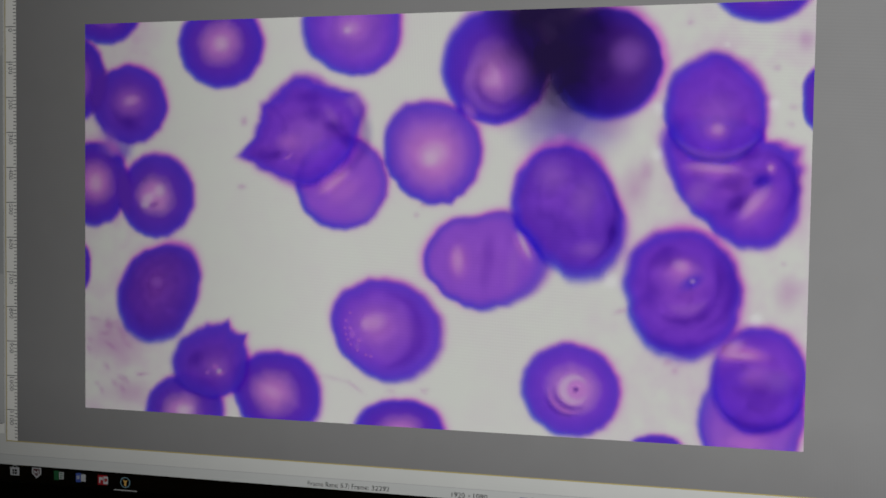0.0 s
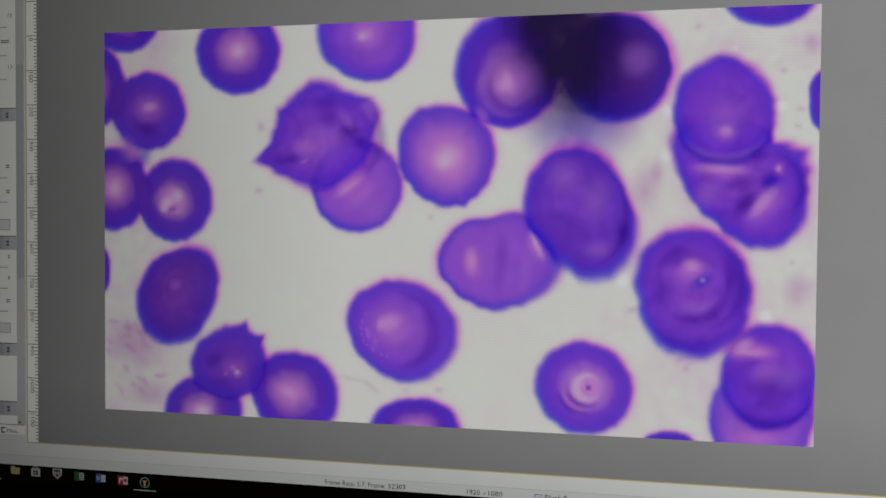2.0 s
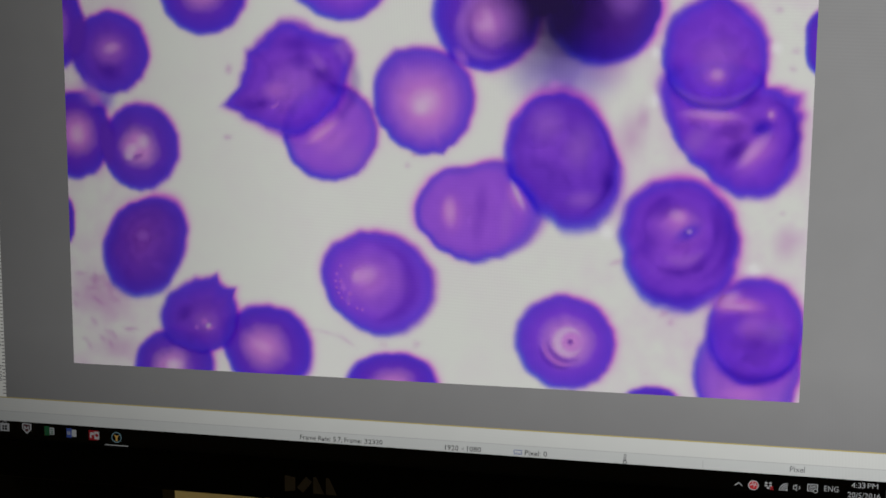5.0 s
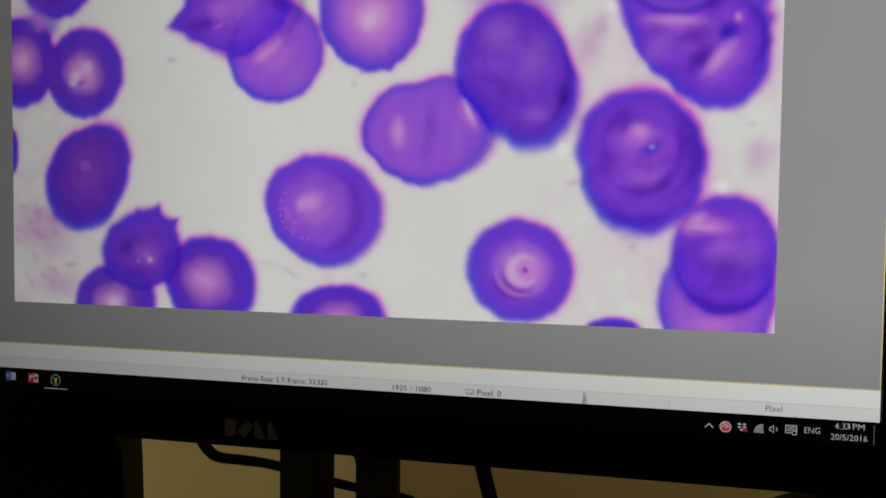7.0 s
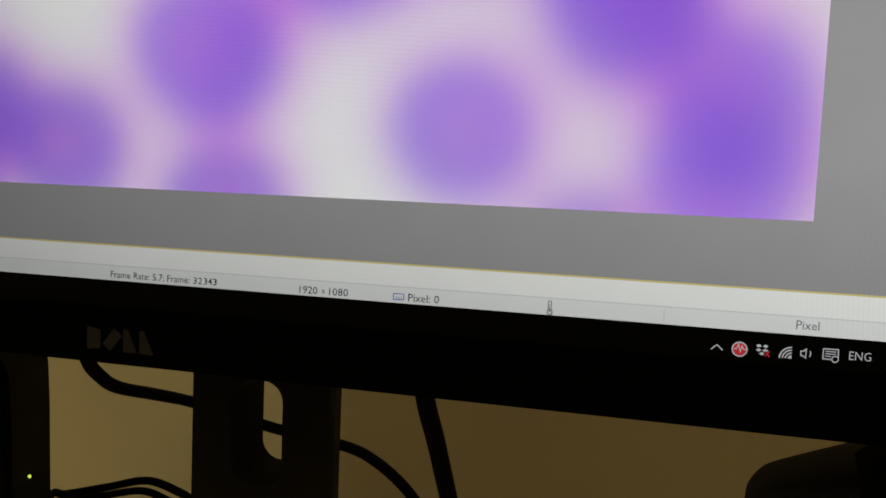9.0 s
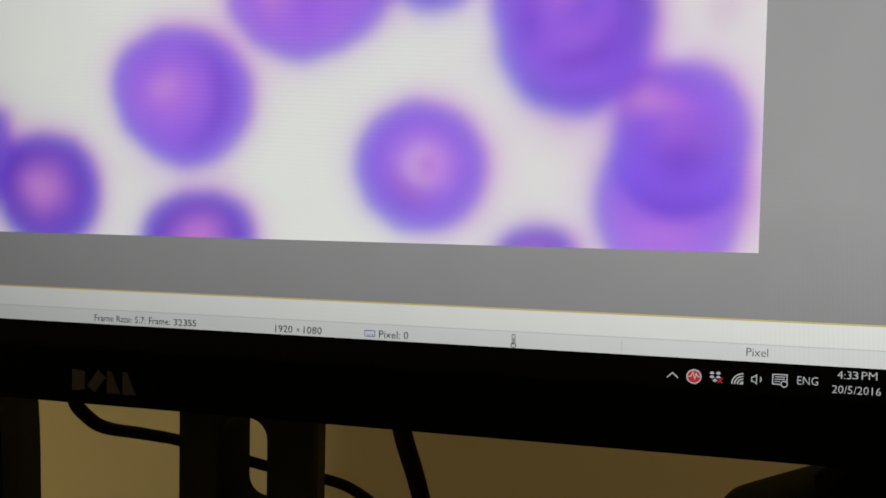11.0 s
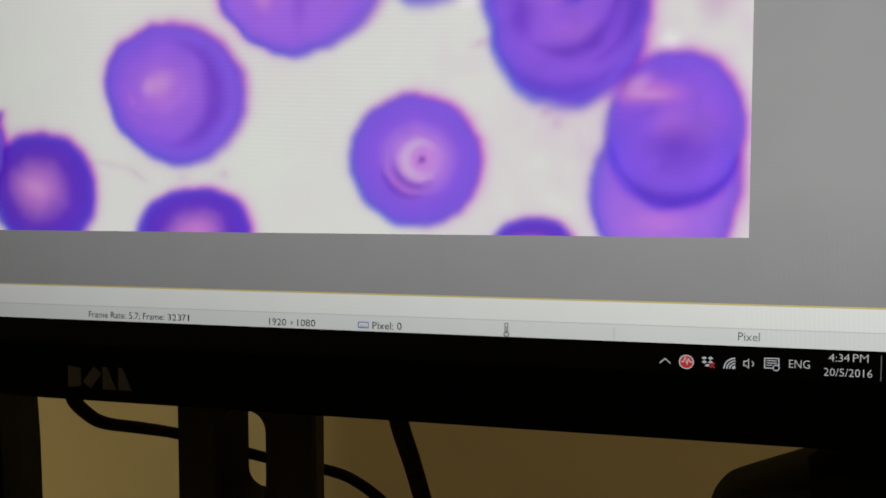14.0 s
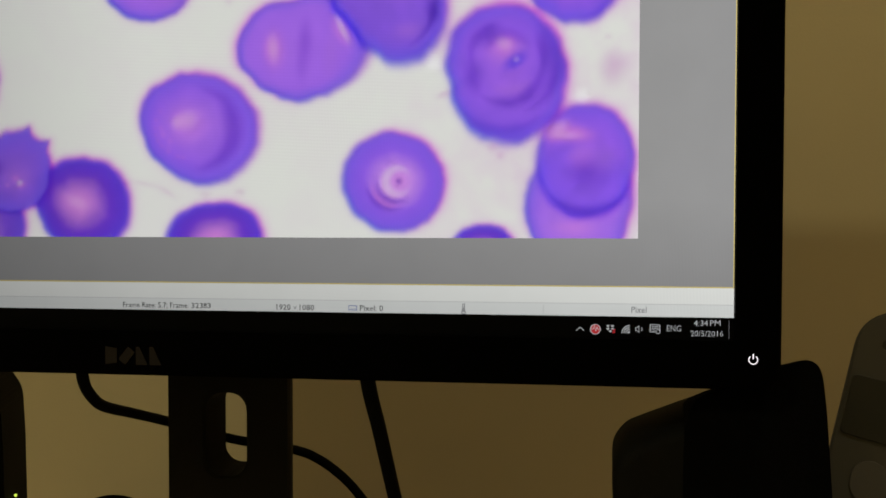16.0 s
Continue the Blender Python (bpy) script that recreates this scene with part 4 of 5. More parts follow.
def fleck(u, v, ru, rv, kind, turn=0.0, name="stain_fleck"):
    LAYER[0] += 0.000006
    y = 0.00013 - (LAYER[0] - 0.00045) * 0.1
    if kind in ("haze", "smear", "bubble"):        # these lie on the ground, under the cells
        y = 0.00060 + (LAYER[0] - 0.00045) * 0.2
    bm = bmesh.new()
    uv = bm.loops.layers.uv.new("polar")
    n, ct, st = 24, math.cos(radians(turn)), math.sin(radians(turn))
    mid = bm.verts.new(at(u, v, y))
    ring = []
    for i in range(n):
        a, b = ru * math.cos(2 * math.pi * i / n), rv * math.sin(2 * math.pi * i / n)
        ring.append(bm.verts.new(at(u + a * ct - b * st, v + a * st + b * ct, y)))
    for i in range(n):
        f = bm.faces.new((mid, ring[i], ring[(i + 1) % n]))
        for loop, q in zip(f.loops, ((0, 0), (1, 0), (1, 0))):
            loop[uv].uv = q
    return part(name, bm, FLECKS[kind], picture)


def crease(u, v, r, a0, a1, width, kind, squash=1.0, turn=0.0):
    """A curved fold line, soft on both sides."""
    LAYER[0] += 0.000006
    y = 0.00013 - (LAYER[0] - 0.00045) * 0.1
    bm = bmesh.new()
    uv = bm.loops.layers.uv.new("polar")
    n, ct, st = 20, math.cos(radians(turn)), math.sin(radians(turn))
    rows = []
    for i in range(n + 1):
        a = radians(a0 + (a1 - a0) * i / n)
        w = width * (0.25 + 0.75 * math.sin(math.pi * i / n))
        row = []
        for d in (-w, 0, w):
            p, q = (r + d) * math.cos(a), (r + d) * math.sin(a) * squash
            row.append(bm.verts.new(at(u + p * ct - q * st, v + p * st + q * ct, y)))
        rows.append(row)
    for i, (r0, r1) in enumerate(zip(rows, rows[1:])):
        m0, m1 = (1 - math.sin(math.pi * j / n) ** 0.8 for j in (i, i + 1))
        for k in (0, 1):
            f = bm.faces.new((r0[k], r1[k], r1[k + 1], r0[k + 1]))
            for loop, q in zip(f.loops, (1, 1, m1, m0) if k == 0 else (m0, m1, 1, 1)):
                loop[uv].uv = (q, 0)
    return part("fold_line", bm, FLECKS[kind], picture)


def picture_details():
    # dark clot between the two upper cells, and its haze
    fleck(406, 835, 165, 215, "dark", name="dark_clot")
    fleck(404, 818, 112, 145, "clot", name="dark_clot")
    fleck(372, 895, 112, 85, "clot", name="dark_clot")
    fleck(424, 695, 125, 90, "haze", name="haze")
    # upper row
    fleck(41, 864, 42.1, 36.1, 'pink')
    fleck(33, 861, 10.5, 9.0, 'bright')
    fleck(54, 869, 9.4, 8.0, 'lilac')
    fleck(-208, 844, 44.8, 43.5, 'pink')
    fleck(-391, 741, 49.3, 38.3, 'pink')
    fleck(-382, 743, 21.1, 12.7, 'pink')
    fleck(317, 772, 60.8, 60.2, 'lilac')
    fleck(299, 770, 38, 34, 'rose', 20)
    crease(307, 768, 54, 100, 300, 18, 'lilac', 0.99)
    crease(307, 768, 40, 110, 300, 12, 'faint', 0.99)
    fleck(254, 717, 14.0, 25.5, 'pink', 40)
    fleck(522, 806, 42.7, 41.5, 'lilac')
    fleck(411, 669, 14.4, 11.6, 'pink')
    # spiked pair
    fleck(-40, 672, 75, 55, 'lilac', 20)
    crease(-84, 650, 16, 250, 350, 5, 'pink')
    fleck(3, 690, 30, 24, 'violet', -25)
    fleck(28, 672, 34, 18, 'violet', -30)
    fleck(-36, 742, 52, 22, 'violet', 5)
    fleck(-100, 641, 22, 14, 'violet', 20)
    fleck(52, 726, 18, 30, 'pink', 20)
    fleck(-76, 663, 34, 24, 'pink')
    fleck(12, 691, 30, 18, 'violet', -15)
    fleck(4, 712, 14, 30, 'lilac', 35)
    fleck(-121, 640, 34, 20, 'violet', -20)
    crease(-23, 680, 92, -75, 60, 20, 'violet', 0.95)
    fleck(13, 592, 46, 17, 'rose', 38)
    fleck(10, 592, 44, 19, 'rose', 38)
    fleck(8, 592, 52, 22, 'pink', 38)
    fleck(-30, 716, 30, 26, 'violet', 30)
    fleck(42, 735, 22, 18, 'lilac', 20)
    fleck(30, 575, 60, 30, 'pink', 38)
    fleck(60, 548, 50, 40, 'lilac')
    # round pale one
    fleck(190, 640, 72, 68, 'pink')
    fleck(189, 642, 46, 44, 'rose')
    # right group
    fleck(666, 700, 52, 52, 'lilac')
    fleck(667, 678, 27, 22, 'rose')
    crease(666, 720, 83, 208, 332, 17, 'lilac', 1.04)
    crease(666, 720, 84, 205, 335, 10, 'violet', 1.06)
    fleck(720, 640, 26, 20, 'violet', 30)
    fleck(658, 615, 66, 19, 'rose', -3)
    fleck(690, 592, 40, 22, 'violet', 10)
    fleck(738, 598, 30, 24, 'violet', 30)
    fleck(739, 596, 24, 20, 'blue', 10)
    fleck(732, 556, 58, 32, 'rose', 48)
    fleck(726, 560, 40, 20, 'pink', 48)
    fleck(753, 618, 13, 17, 'rose', 20)
    fleck(700, 556, 48, 20, 'violet', 48)
    crease(736, 587, 54, -60, 80, 16, 'violet', 1.05)
    fleck(700, 560, 26, 40, 'violet', -35)
    fleck(640, 577, 27, 43, 'lilac', -40)
    # left pair
    fleck(-348, 565, 41.9, 38.3, 'pink')
    fleck(-353, 560, 23.3, 14.9, 'bright', 30)
    fleck(-331, 573, 18.5, 19.1, 'bright')
    fleck(-359, 547, 14.0, 10.7, 'bright')
    fleck(-341, 547, 16.3, 8.5, 'violet', 20)
    fleck(-464, 588, 33.5, 38.8, 'pink')
    fleck(-336, 402, 18.6, 15.0, 'lilac')
    # lower left group
    fleck(-214, 247, 34.0, 25.4, 'lilac')
    fleck(-216, 247, 11, 9, 'rose')
    fleck(-206, 236, 14, 8, 'rose', 20)
    fleck(-232, 236, 7, 6, 'pink')
    fleck(-254, 262, 30, 22, 'violet', 30)
    fleck(-420, 655, 30, 40, 'haze', 20, name='haze')
    fleck(-402, 648, 26, 30, 'haze', -30, name='haze')
    fleck(-283, 165, 30.0, 23.6, 'pink')
    fleck(-282, 161, 18.5, 15.0, 'bright')
    fleck(-102, 206, 44.1, 33.5, 'pink')
    # ringed one
    fleck(88, 336, 48.3, 46.8, 'pink')
    fleck(78, 340, 22, 20, 'pink', 20)
    fleck(44, 330, 6, 6, 'rose')
    fleck(60, 308, 7, 6, 'rose')
    crease(100, 329, 70, -100, 90, 27, 'violet', 0.97)
    fleck(48, 319, 9.5, 11.2, 'pink')
    fleck(57, 297, 9.5, 9.2, 'lilac')
    fleck(137, 145, 47.8, 26.4, 'pink')
    # target
    fleck(445, 239, 34.5, 35.0, 'pink')
    crease(441, 239, 33, 155, 325, 15, 'faint', 1.02)
    crease(441, 239, 31, 168, 312, 8, 'faint', 1.02)
    crease(443, 239, 24.0, 140, 320, 7, 'rose', 1.02)
    crease(440, 239, 39.0, 165, 305, 8, 'rose', 1.02)
    fleck(446, 239, 7.7, 7.8, 'violet')
    # double one
    fleck(240, 454, 28, 48, 'rose')
    fleck(236, 456, 20, 34, 'rose')
    fleck(290, 455, 20, 70, 'faint', -4)
    fleck(352, 482, 17, 34, 'rose', 28)
    fleck(352, 480, 20, 42, 'pink', 28)
    fleck(335, 448, 17.7, 62.8, 'lilac', -8)
    # dark polygonal one
    crease(428, 539, 80.3, -75, 60, 13.4, 'violet', 1.16)
    fleck(500, 511, 18.8, 34.5, 'violet', 10)
    fleck(460, 480, 38.0, 23.1, 'lilac', 10)
    fleck(400, 605, 44.3, 48.3, 'lilac')
    fleck(454, 566, 38.0, 57.7, 'lilac', -10)
    # swirled one
    fleck(625, 443, 41.8, 37.7, 'lilac')
    fleck(614, 452, 26, 24, 'rose', -30)
    fleck(622, 458, 13, 15, 'pink', -20)
    fleck(612, 446, 46, 34, 'pink', 20)
    fleck(632, 428, 32, 17, 'blue', 32)
    crease(622, 428, 46, 225, 330, 17, 'lilac')
    crease(616, 424, 60, 215, 395, 18, 'violet', 1.04)
    crease(606, 440, 44, 80, 215, 14, 'faint', 1.0)
    crease(622, 424, 76, -80, 70, 22, 'violet', 1.04)
    crease(616, 400, 82, 200, 330, 16, 'faint', 1.0)
    crease(622, 428, 40, 20, 170, 18, 'faint', 1.0)
    fleck(590, 470, 34, 22, 'violet', 35)
    fleck(566, 405, 22, 40, 'violet', 10)
    fleck(676, 447, 17.9, 50.6, 'violet', 10)
    # lower right group
    fleck(708, 311, 56, 18, 'rose', -2)
    fleck(698, 318, 40, 24, 'rose', 42)
    fleck(710, 315, 60, 24, 'pink', -4)
    fleck(728, 312, 46, 17, 'rose', -10)
    fleck(738, 277, 34, 30, 'pink', 20)
    fleck(749, 253, 52.9, 43.0, 'violet')
    fleck(772, 271, 35.0, 31.6, 'lilac')
    crease(744, 271, 75.9, 205, 335, 14, 'violet', 1.06)
    fleck(720, 165, 53.4, 16.9, 'pink')
    fleck(579, 143, 37.0, 13.4, 'lilac')
    # where cells lie over one another
    fleck(-455, 762, 22, 52, 'body', -14)
    fleck(-402, 572, 20, 52, 'body', 6)
    fleck(-438, 664, 30, 38, 'lilac', 20)
    fleck(-430, 660, 24, 30, 'lilac', 20)
    fleck(-424, 652, 20, 22, 'rose')
    # pale cores and folds
    fleck(-207, 844, 24, 22, 'bright')
    fleck(-390, 742, 24, 15, 'sheen', 15)
    fleck(-394, 700, 40, 24, 'violet', -10)
    fleck(-462, 588, 20, 26, 'bright')
    fleck(38, 864, 24, 20, 'sheen', 10)
    fleck(192, 641, 40, 34, 'bright', 20)
    fleck(186, 632, 20, 18, 'bright')
    fleck(90, 342, 30, 24, 'sheen', 25)
    fleck(72, 338, 14, 18, 'sheen', -20)
    fleck(300, 774, 15, 32, 'sheen', 22)
    fleck(290, 766, 20, 16, 'sheen', -30)
    fleck(238, 456, 15, 34, 'sheen', 4)
    fleck(353, 486, 8, 36, 'bright', 26)
    fleck(12, 591, 42, 9, 'sheen', 36)
    fleck(729, 562, 46, 15, 'sheen', 50)
    fleck(662, 618, 58, 12, 'sheen', -4)
    fleck(752, 618, 7, 8, 'sheen')
    fleck(668, 682, 16, 14, 'sheen')
    fleck(614, 455, 20, 15, 'sheen', -25)
    fleck(634, 430, 8, 7, 'sheen')
    fleck(712, 310, 36, 9, 'sheen', -2)
    fleck(702, 321, 24, 15, 'sheen', 42)
    crease(445, 239, 21, 0, 360, 13, 'bright', 1.0)
    fleck(446, 239, 9, 9, 'violet')
    crease(436, 236, 42, 170, 300, 9, 'violet', 1.0)
    fleck(-209, 240, 9, 7, 'bright', 30)
    fleck(-276, 164, 26, 18, 'bright')
    fleck(-104, 206, 30, 16, 'sheen', -25)
    for k in range(9):
        a = radians(150 + 14 * k + random.uniform(-4, 4))
        fleck(92 + 58 * math.cos(a), 330 + 50 * math.sin(a), 4.5, 4, 'rose')
    # bright bubbles
    fleck(502, 426, 16, 16, 'bubble', 0, 'bubble')
    fleck(735, 370, 15, 15, 'bubble', 0, 'bubble')
    fleck(572, 641, 13, 14, 'bubble', 0, 'bubble')
    fleck(572, 718, 12, 12, 'bubble', 0, 'bubble')
    fleck(756, 721, 11, 12, 'bubble', 0, 'bubble')
    fleck(680, 819, 5.3, 5.5, 'bubble', 0, 'bubble')
    # specks and hairs on the ground
    fleck(-162, 701, 11.1, 14.5, 'smear', 0, 'speck')
    fleck(-166, 582, 13.4, 8.3, 'smear', 0, 'speck')
    fleck(163, 534, 8.2, 8.0, 'smear', 0, 'speck')
    fleck(175, 552, 9.2, 6.0, 'smear', 0, 'speck')
    fleck(621, 857, 8.1, 6.5, 'smear', 30, 'speck')
    fleck(519, 377, 20.6, 7.7, 'smear', 20, 'speck')
    fleck(549, 386, 9.3, 6.7, 'smear', 0, 'speck')
    fleck(597, 293, 14.7, 7.6, 'smear', 30, 'speck')
    fleck(609, 279, 7.3, 7.6, 'smear', 0, 'speck')
    fleck(776, 462, 7.8, 6.5, 'smear', 0, 'speck')
    fleck(758, 780, 10.4, 9.1, 'smear', 0, 'speck')
    fleck(800, 824, 18.9, 27.2, 'smear', 0, 'speck')
    fleck(782, 688, 8.7, 7.3, 'smear', 0, 'speck')
    fleck(785, 716, 12.1, 7.3, 'smear', 0, 'speck')
    fleck(-427, 289, 95.4, 65.1, 'smear', -30, 'speck')
    fleck(-391, 193, 71.0, 39.0, 'smear', 0, 'speck')
    for _ in range(22):
        fleck(random.uniform(-480, -360), random.uniform(170, 335), random.uniform(7, 22), random.uniform(4, 9), 'smear', random.uniform(-70, 10), 'speck')
    fleck(15, 237, 36.4, 4.1, 'smear', -12, 'speck')
    fleck(52, 225, 31.8, 4.1, 'smear', -35, 'speck')
    fleck(-18, 239, 13.0, 6.2, 'smear', 0, 'speck')
    fleck(181, 223, 12.3, 9.1, 'smear', 0, 'speck')
    fleck(121, 220, 14.6, 5.1, 'smear', 0, 'speck')
    fleck(498, 710, 56.1, 85.5, 'smear', 0, 'speck')
    fleck(462, 624, 47.3, 47.9, 'smear', 0, 'speck')
    fleck(538, 586, 37.1, 57.0, 'smear', 0, 'speck')
    fleck(784, 412, 34.8, 46.2, 'smear', 0, 'speck')
    fleck(556, 615, 18.5, 28.4, 'smear', 0, 'speck')


picture_details()


# ---------------------------------------------------------------- beside the monitor
def softened(points, times=2):
    """The same outline with its corners cut again and again; its two lowest points stay."""
    for _ in range(times):
        out = [points[0]]
        for (x0, z0), (x1, z1) in zip(points, points[1:]):
            out += [(x0 * 0.75 + x1 * 0.25, z0 * 0.75 + z1 * 0.25), (x0 * 0.25 + x1 * 0.75, z0 * 0.25 + z1 * 0.75)]
        points = out + [points[-1]]
    return points


def speaker_right():
    e = thing("loudspeaker", (0.275, 0.07, DESK), "black desktop loudspeaker with a slanted top and cloth front", "loudspeaker", "pair of loudspeakers")
    outline = [(0.2280, DESK), (0.2197, 0.0938), (0.2195, 0.1093), (0.2206, 0.1138), (0.2229, 0.1174), (0.2257, 0.1208), (0.2292, 0.1230), (0.2425, 0.1285), (0.2732, 0.1405), (0.2959, 0.1482), (0.2995, 0.1502), (0.3040, 0.1480), (0.3065, 0.1400), (0.3085, 0.1018), (0.3150, DESK)]
    outline = softened(outline)
    b = bmesh.new()
    rows = []
    for k, y, dx, dz in ((0.90, 0.0140, -0.0045, -0.005), (0.94, 0.0150, -0.004, -0.004), (0.975, 0.0185, -0.0035, -0.002), (0.995, 0.026, -0.0025, 0.0), (1.0, 0.038, -0.0012, 0.0006), (1.0, 0.055, 0.0, 0.0), (0.985, 0.090, 0.003, -0.009), (0.95, 0.125, 0.008, -0.020)):
        rows.append([b.verts.new((0.262 + (x - 0.262) * k + dx, y, z if z < 0 else 0.04 + (z - 0.04) * (0.5 + 0.5 * k) + dz)) for x, z in outline])
    n = len(outline)
    for r0, r1 in zip(rows, rows[1:]):
        for i in range(n):
            b.faces.new((r0[i], r1[i], r1[(i + 1) % n], r0[(i + 1) % n]))
    b.faces.new(rows[0])
    b.faces.new(rows[-1][::-1])
    bmesh.ops.recalc_face_normals(b, faces=b.faces[:])
    part("case", b, SPEAKER_CASE, e, smooth=True)
    front = [(0.247, DESK + 0.004), (0.2475, 0.120), (0.2486, 0.1330), (0.2525, 0.1424), (0.2646, 0.1478), (0.2910, 0.1580), (0.2962, 0.1601), (0.3002, 0.1605), (0.3038, 0.1589), (0.3060, 0.1550), (0.3070, 0.1485), (0.3090, 0.130), (0.3235, DESK + 0.004)]
    part("cloth_front", prism(softened(front), 0.0120, 0.045, 0.0016, 3, shift=(0.0, -0.0075)), SPEAKER_CLOTH, e, "black cloth front")


def speaker_left():
    e = thing("loudspeaker", (-0.24, 0.13, DESK), "black desktop loudspeaker with a green lamp on its case", "loudspeaker", "pair of loudspeakers")
    outline = [(-0.336, DESK), (-0.334, 0.108), (-0.331, 0.117), (-0.322, 0.123), (-0.160, 0.1230), (-0.1517, 0.1205), (-0.1476, 0.1154), (-0.1444, 0.1104), (-0.1428, 0.1046), (-0.1416, 0.0800), (-0.1390, DESK)]
    part("case", prism(outline, 0.101, 0.160, 0.0012, shift=(-0.0240, 0.0)), SPEAKER_CASE, e)
    front = [(-0.333, DESK + 0.006), (-0.331, 0.106), (-0.328, 0.114), (-0.320, 0.120), (-0.161, 0.1205), (-0.1535, 0.1180), (-0.1496, 0.1135), (-0.1466, 0.1090), (-0.1450, 0.1040), (-0.1440, 0.0800), (-0.1415, DESK + 0.006)]
    part("cloth_front", prism(front, 0.0985, 0.1015, 0.0006, 1), SPEAKER_CLOTH, e, "black cloth front")
    bm = bmesh.new()
    bmesh.ops.create_uvsphere(bm, u_segments=12, v_segments=8, radius=0.0010)
    bmesh.ops.translate(bm, vec=(-0.1478, 0.122, 0.0470), verts=bm.verts)
    part("lamp", bm, LED_GREEN, e, "glowing green lamp")


speaker_right()
speaker_left()


def cable(label, points, radius):
    bm = tube(points, radius)
    e = thing("cable", points[-1], label, "cable", "black cables behind the monitor")
    part("sheath", bm, CABLE_BLACK, e, smooth=True)


cable("thin black cable sagging behind the monitor stand", [(-0.058, 0.050, 0.185), (-0.063, 0.056, 0.150), (-0.0648, 0.06, 0.1340), (-0.0685, 0.075, 0.1217), (-0.069, 0.09, 0.1128), (-0.0675, 0.12, 0.1023), (-0.0595, 0.15, 0.0905), (-0.024, 0.172, 0.0745), (0.0165, 0.18, 0.0664), (0.034, 0.18, 0.0604), (0.050, 0.18, 0.0495), (0.0625, 0.18, 0.0365), (0.077, 0.19, 0.010), (0.10, 0.20, -0.05), (0.13, 0.23, DESK + 0.004), (0.18, 0.32, DESK + 0.004)], 0.0032)
cable("thick black cable hanging straight down behind the monitor", [(0.091, 0.045, 0.19), (0.0949, 0.054, 0.14), (0.0976, 0.0708, 0.11), (0.1002, 0.0875, 0.08), (0.1028, 0.104, 0.05), (0.106, 0.13, 0.0), (0.110, 0.16, -0.06), (0.12, 0.20, DESK + 0.0052), (0.15, 0.33, DESK + 0.0052)], 0.0041)
cable("thin black cable looped on the desk", [(-0.30, 0.30, DESK + 0.003), (-0.24, 0.24, -0.04), (-0.205, 0.21, -0.003), (-0.186, 0.20, 0.0035), (-0.154, 0.20, 0.0125), (-0.126, 0.20, 0.0205), (-0.105, 0.20, 0.0170), (-0.089, 0.20, 0.009), (-0.075, 0.21, -0.02), (-0.06, 0.23, -0.07), (-0.03, 0.27, DESK + 0.003), (0.0, 0.33, DESK + 0.003)], 0.0026)
cable("thin black cable looped on the desk", [(-0.31, 0.28, DESK + 0.003), (-0.24, 0.225, -0.04), (-0.205, 0.205, -0.008), (-0.186, 0.196, 0.0), (-0.154, 0.195, 0.0085), (-0.126, 0.195, 0.0155), (-0.108, 0.195, 0.012), (-0.096, 0.198, 0.004), (-0.085, 0.21, -0.03), (-0.07, 0.24, -0.075), (-0.05, 0.28, DESK + 0.003), (-0.02, 0.33, DESK + 0.003)], 0.0024)


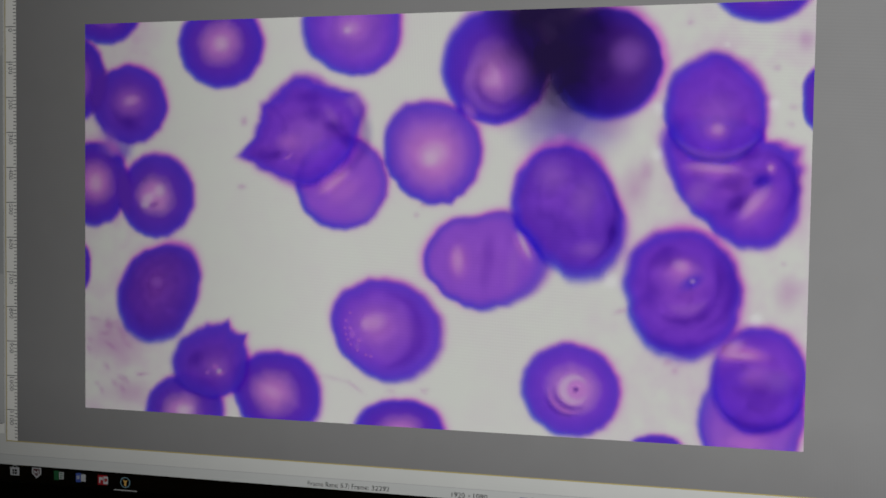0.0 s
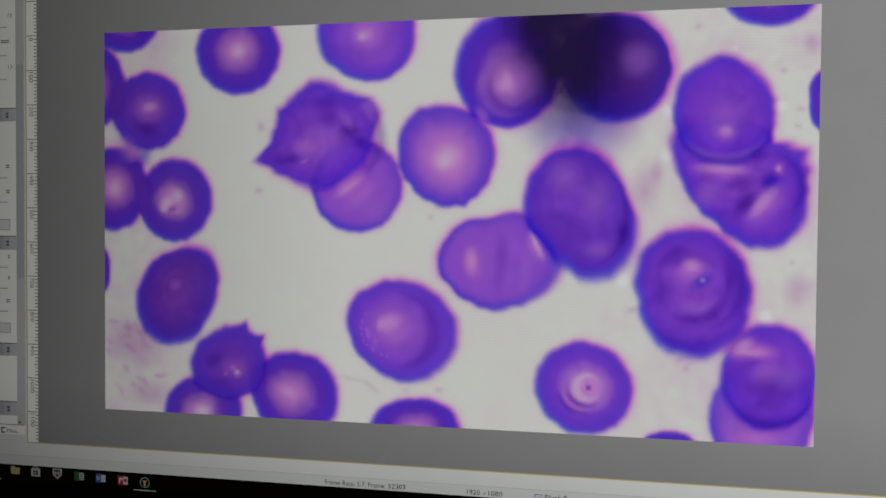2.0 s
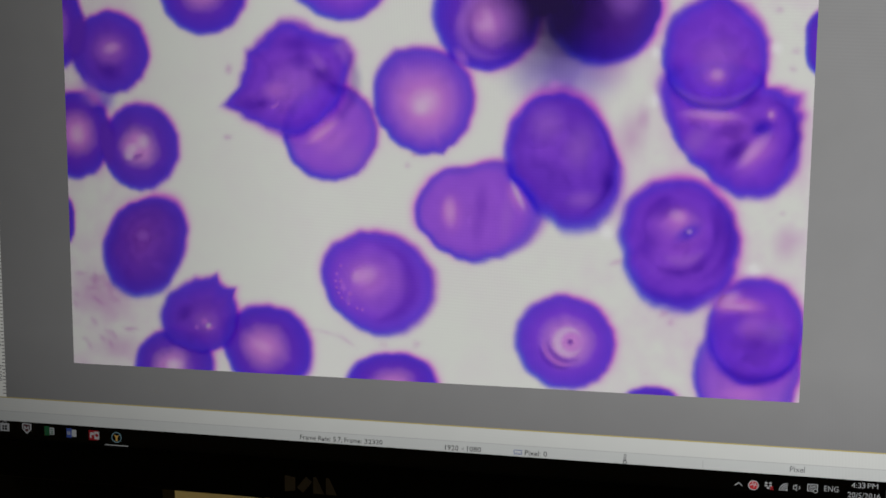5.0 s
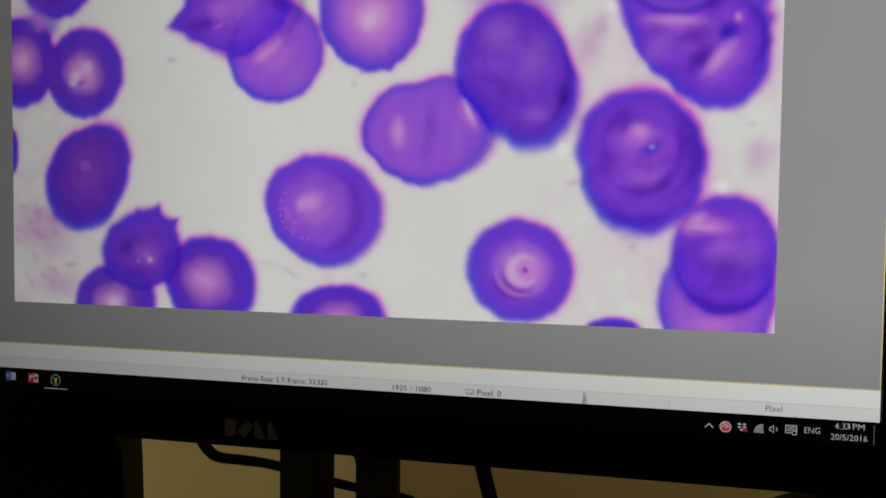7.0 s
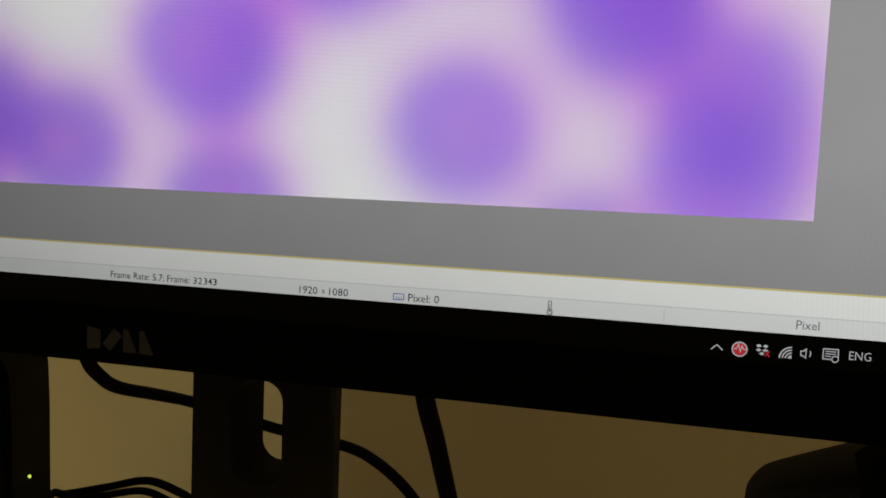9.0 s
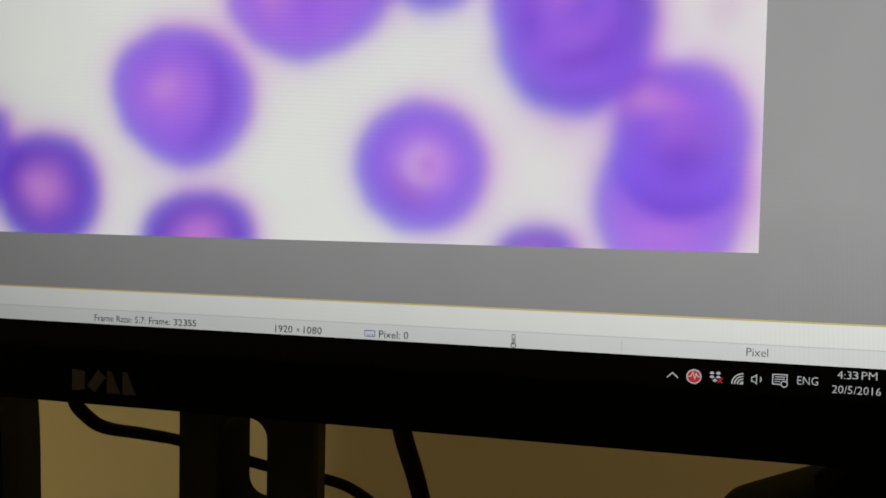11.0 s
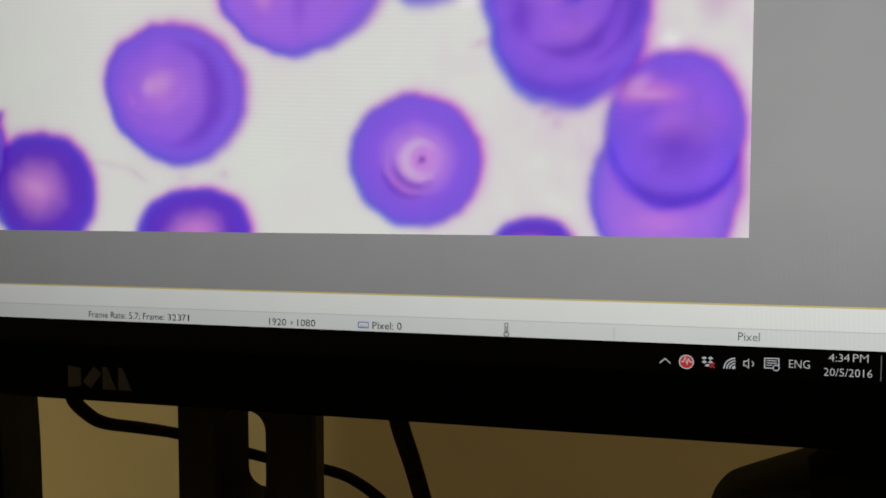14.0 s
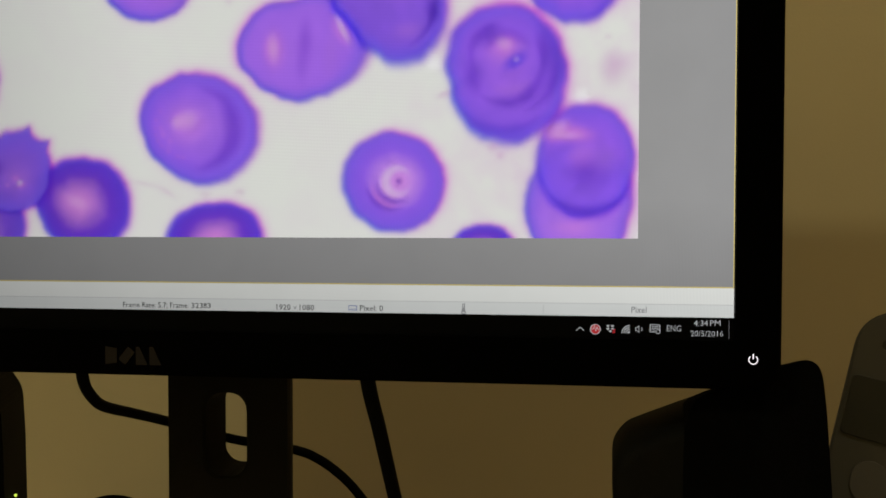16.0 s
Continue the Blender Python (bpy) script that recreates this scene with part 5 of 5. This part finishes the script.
def telephone():
    e = thing("cordless_telephone", (0.385, 0.15, DESK), "silver grey cordless telephone leaning in its cradle", "telephone")
    lean = Matrix.Translation((0.3660, 0.13, 0.055)) @ Matrix.Rotation(radians(-20), 4, "Z") @ Matrix.Rotation(radians(11.5), 4, "Y") @ Matrix.Rotation(radians(-12), 4, "X")

    def placed(bm):
        bmesh.ops.transform(bm, matrix=lean, verts=bm.verts)
        return bm
    hs = part("handset", placed(prism(rounded(-0.024, -0.04, 0.024, 0.118, 0.0225, 8), 0.0, 0.022, 0.005)), PHONE_SILVER, e, "silver grey handset")
    part("display", placed(prism(rounded(-0.0212, 0.041, 0.0212, 0.0765, 0.003, 3), -0.0012, 0.001, 0.0004, 1)), PHONE_DARK, hs, "dark display")
    part("earpiece", placed(prism(rounded(-0.010, 0.094, 0.010, 0.100, 0.0028, 4), -0.0008, 0.001)), PHONE_DARK, hs)
    part("round_key", placed(prism(rounded(-0.010, 0.006, 0.010, 0.030, 0.0098, 6), -0.0014, 0.001, 0.0004, 1)), PHONE_KEY, hs)
    for r in range(3):
        for c in range(3):
            x, z = -0.014 + 0.014 * c, -0.006 - 0.012 * r
            part("key", placed(prism(rounded(x - 0.005, z - 0.004, x + 0.005, z + 0.004, 0.0035, 3), -0.0012, 0.001, 0.0004, 1)), PHONE_KEY, hs)
    part("cradle", block((0.335, 0.10, DESK), (0.44, 0.21, 0.02), 0.012, 4), PHONE_SILVER, e, "silver grey charging cradle")


telephone()


# ---------------------------------------------------------------- what moves
# how far the picture lies behind its diffuser, in millimetres, and its drift in dots: the microscope loses and finds its focus
FOCUS = [(0.0, 0.0, 0, 0), (8.0, 0.0, 0, 0), (8.3, 1.0, -2, 1), (8.5, 5.2, -2, 8), (8.65, 6.5, -4, 7), (8.8, 12.0, -7, 4), (9.0, 10.5, -9, 3), (9.2, 18.0, -10, 3), (9.5, 21.0, -11, 4), (9.8, 9.5, -14, 7), (10.0, 6.5, -16, 9), (10.2, 5.2, -16, 10), (12.2, 2.0, -13, 13), (12.5, 1.4, -13, 13), (12.8, 1.4, -14, 12), (13.0, 0.7, -15, 11), (13.2, 0.5, -11, 9), (13.6, 0.37, -9, 8), (16.0, 0.35, -9, 8)]
# the counter's reading
COUNT = [(max(0.0, i - 0.2), 32000 + n) for i, n in enumerate((292, 297, 303, 309, 315, 320, 326, 332, 337, 343, 349, 355, 360, 366, 371, 377, 383))]


def motions():
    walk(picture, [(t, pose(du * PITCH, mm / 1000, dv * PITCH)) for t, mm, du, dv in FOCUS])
    walk(ground, [(t, pose(du * PITCH, mm * 1.12 / 1000, dv * PITCH)) for t, mm, du, dv in FOCUS])
    walk(minutes, [(0.0, pose(0, 0, 0)), (11.2, pose(0, 0, 0)), (11.2 + 1 / FPS, pose(0, 0, 11 * PITCH)), (16.0, pose(0, 0, 11 * PITCH))])
    for strip, div in ((hundreds, 100), (tens, 10), (units, 1)):
        rows, last = [], None
        for t, value in COUNT:
            d = value // div % 10
            p = pose(0, 0, 11 * PITCH * d)
            if last is not None and d != last[0]:
                rows.append((t - 1 / FPS, last[1]))
            rows.append((t, p))
            last = (d, p)
        if rows[-1][0] < 16.0:
            rows.append((16.0, last[1]))
        walk(strip, rows)


motions()
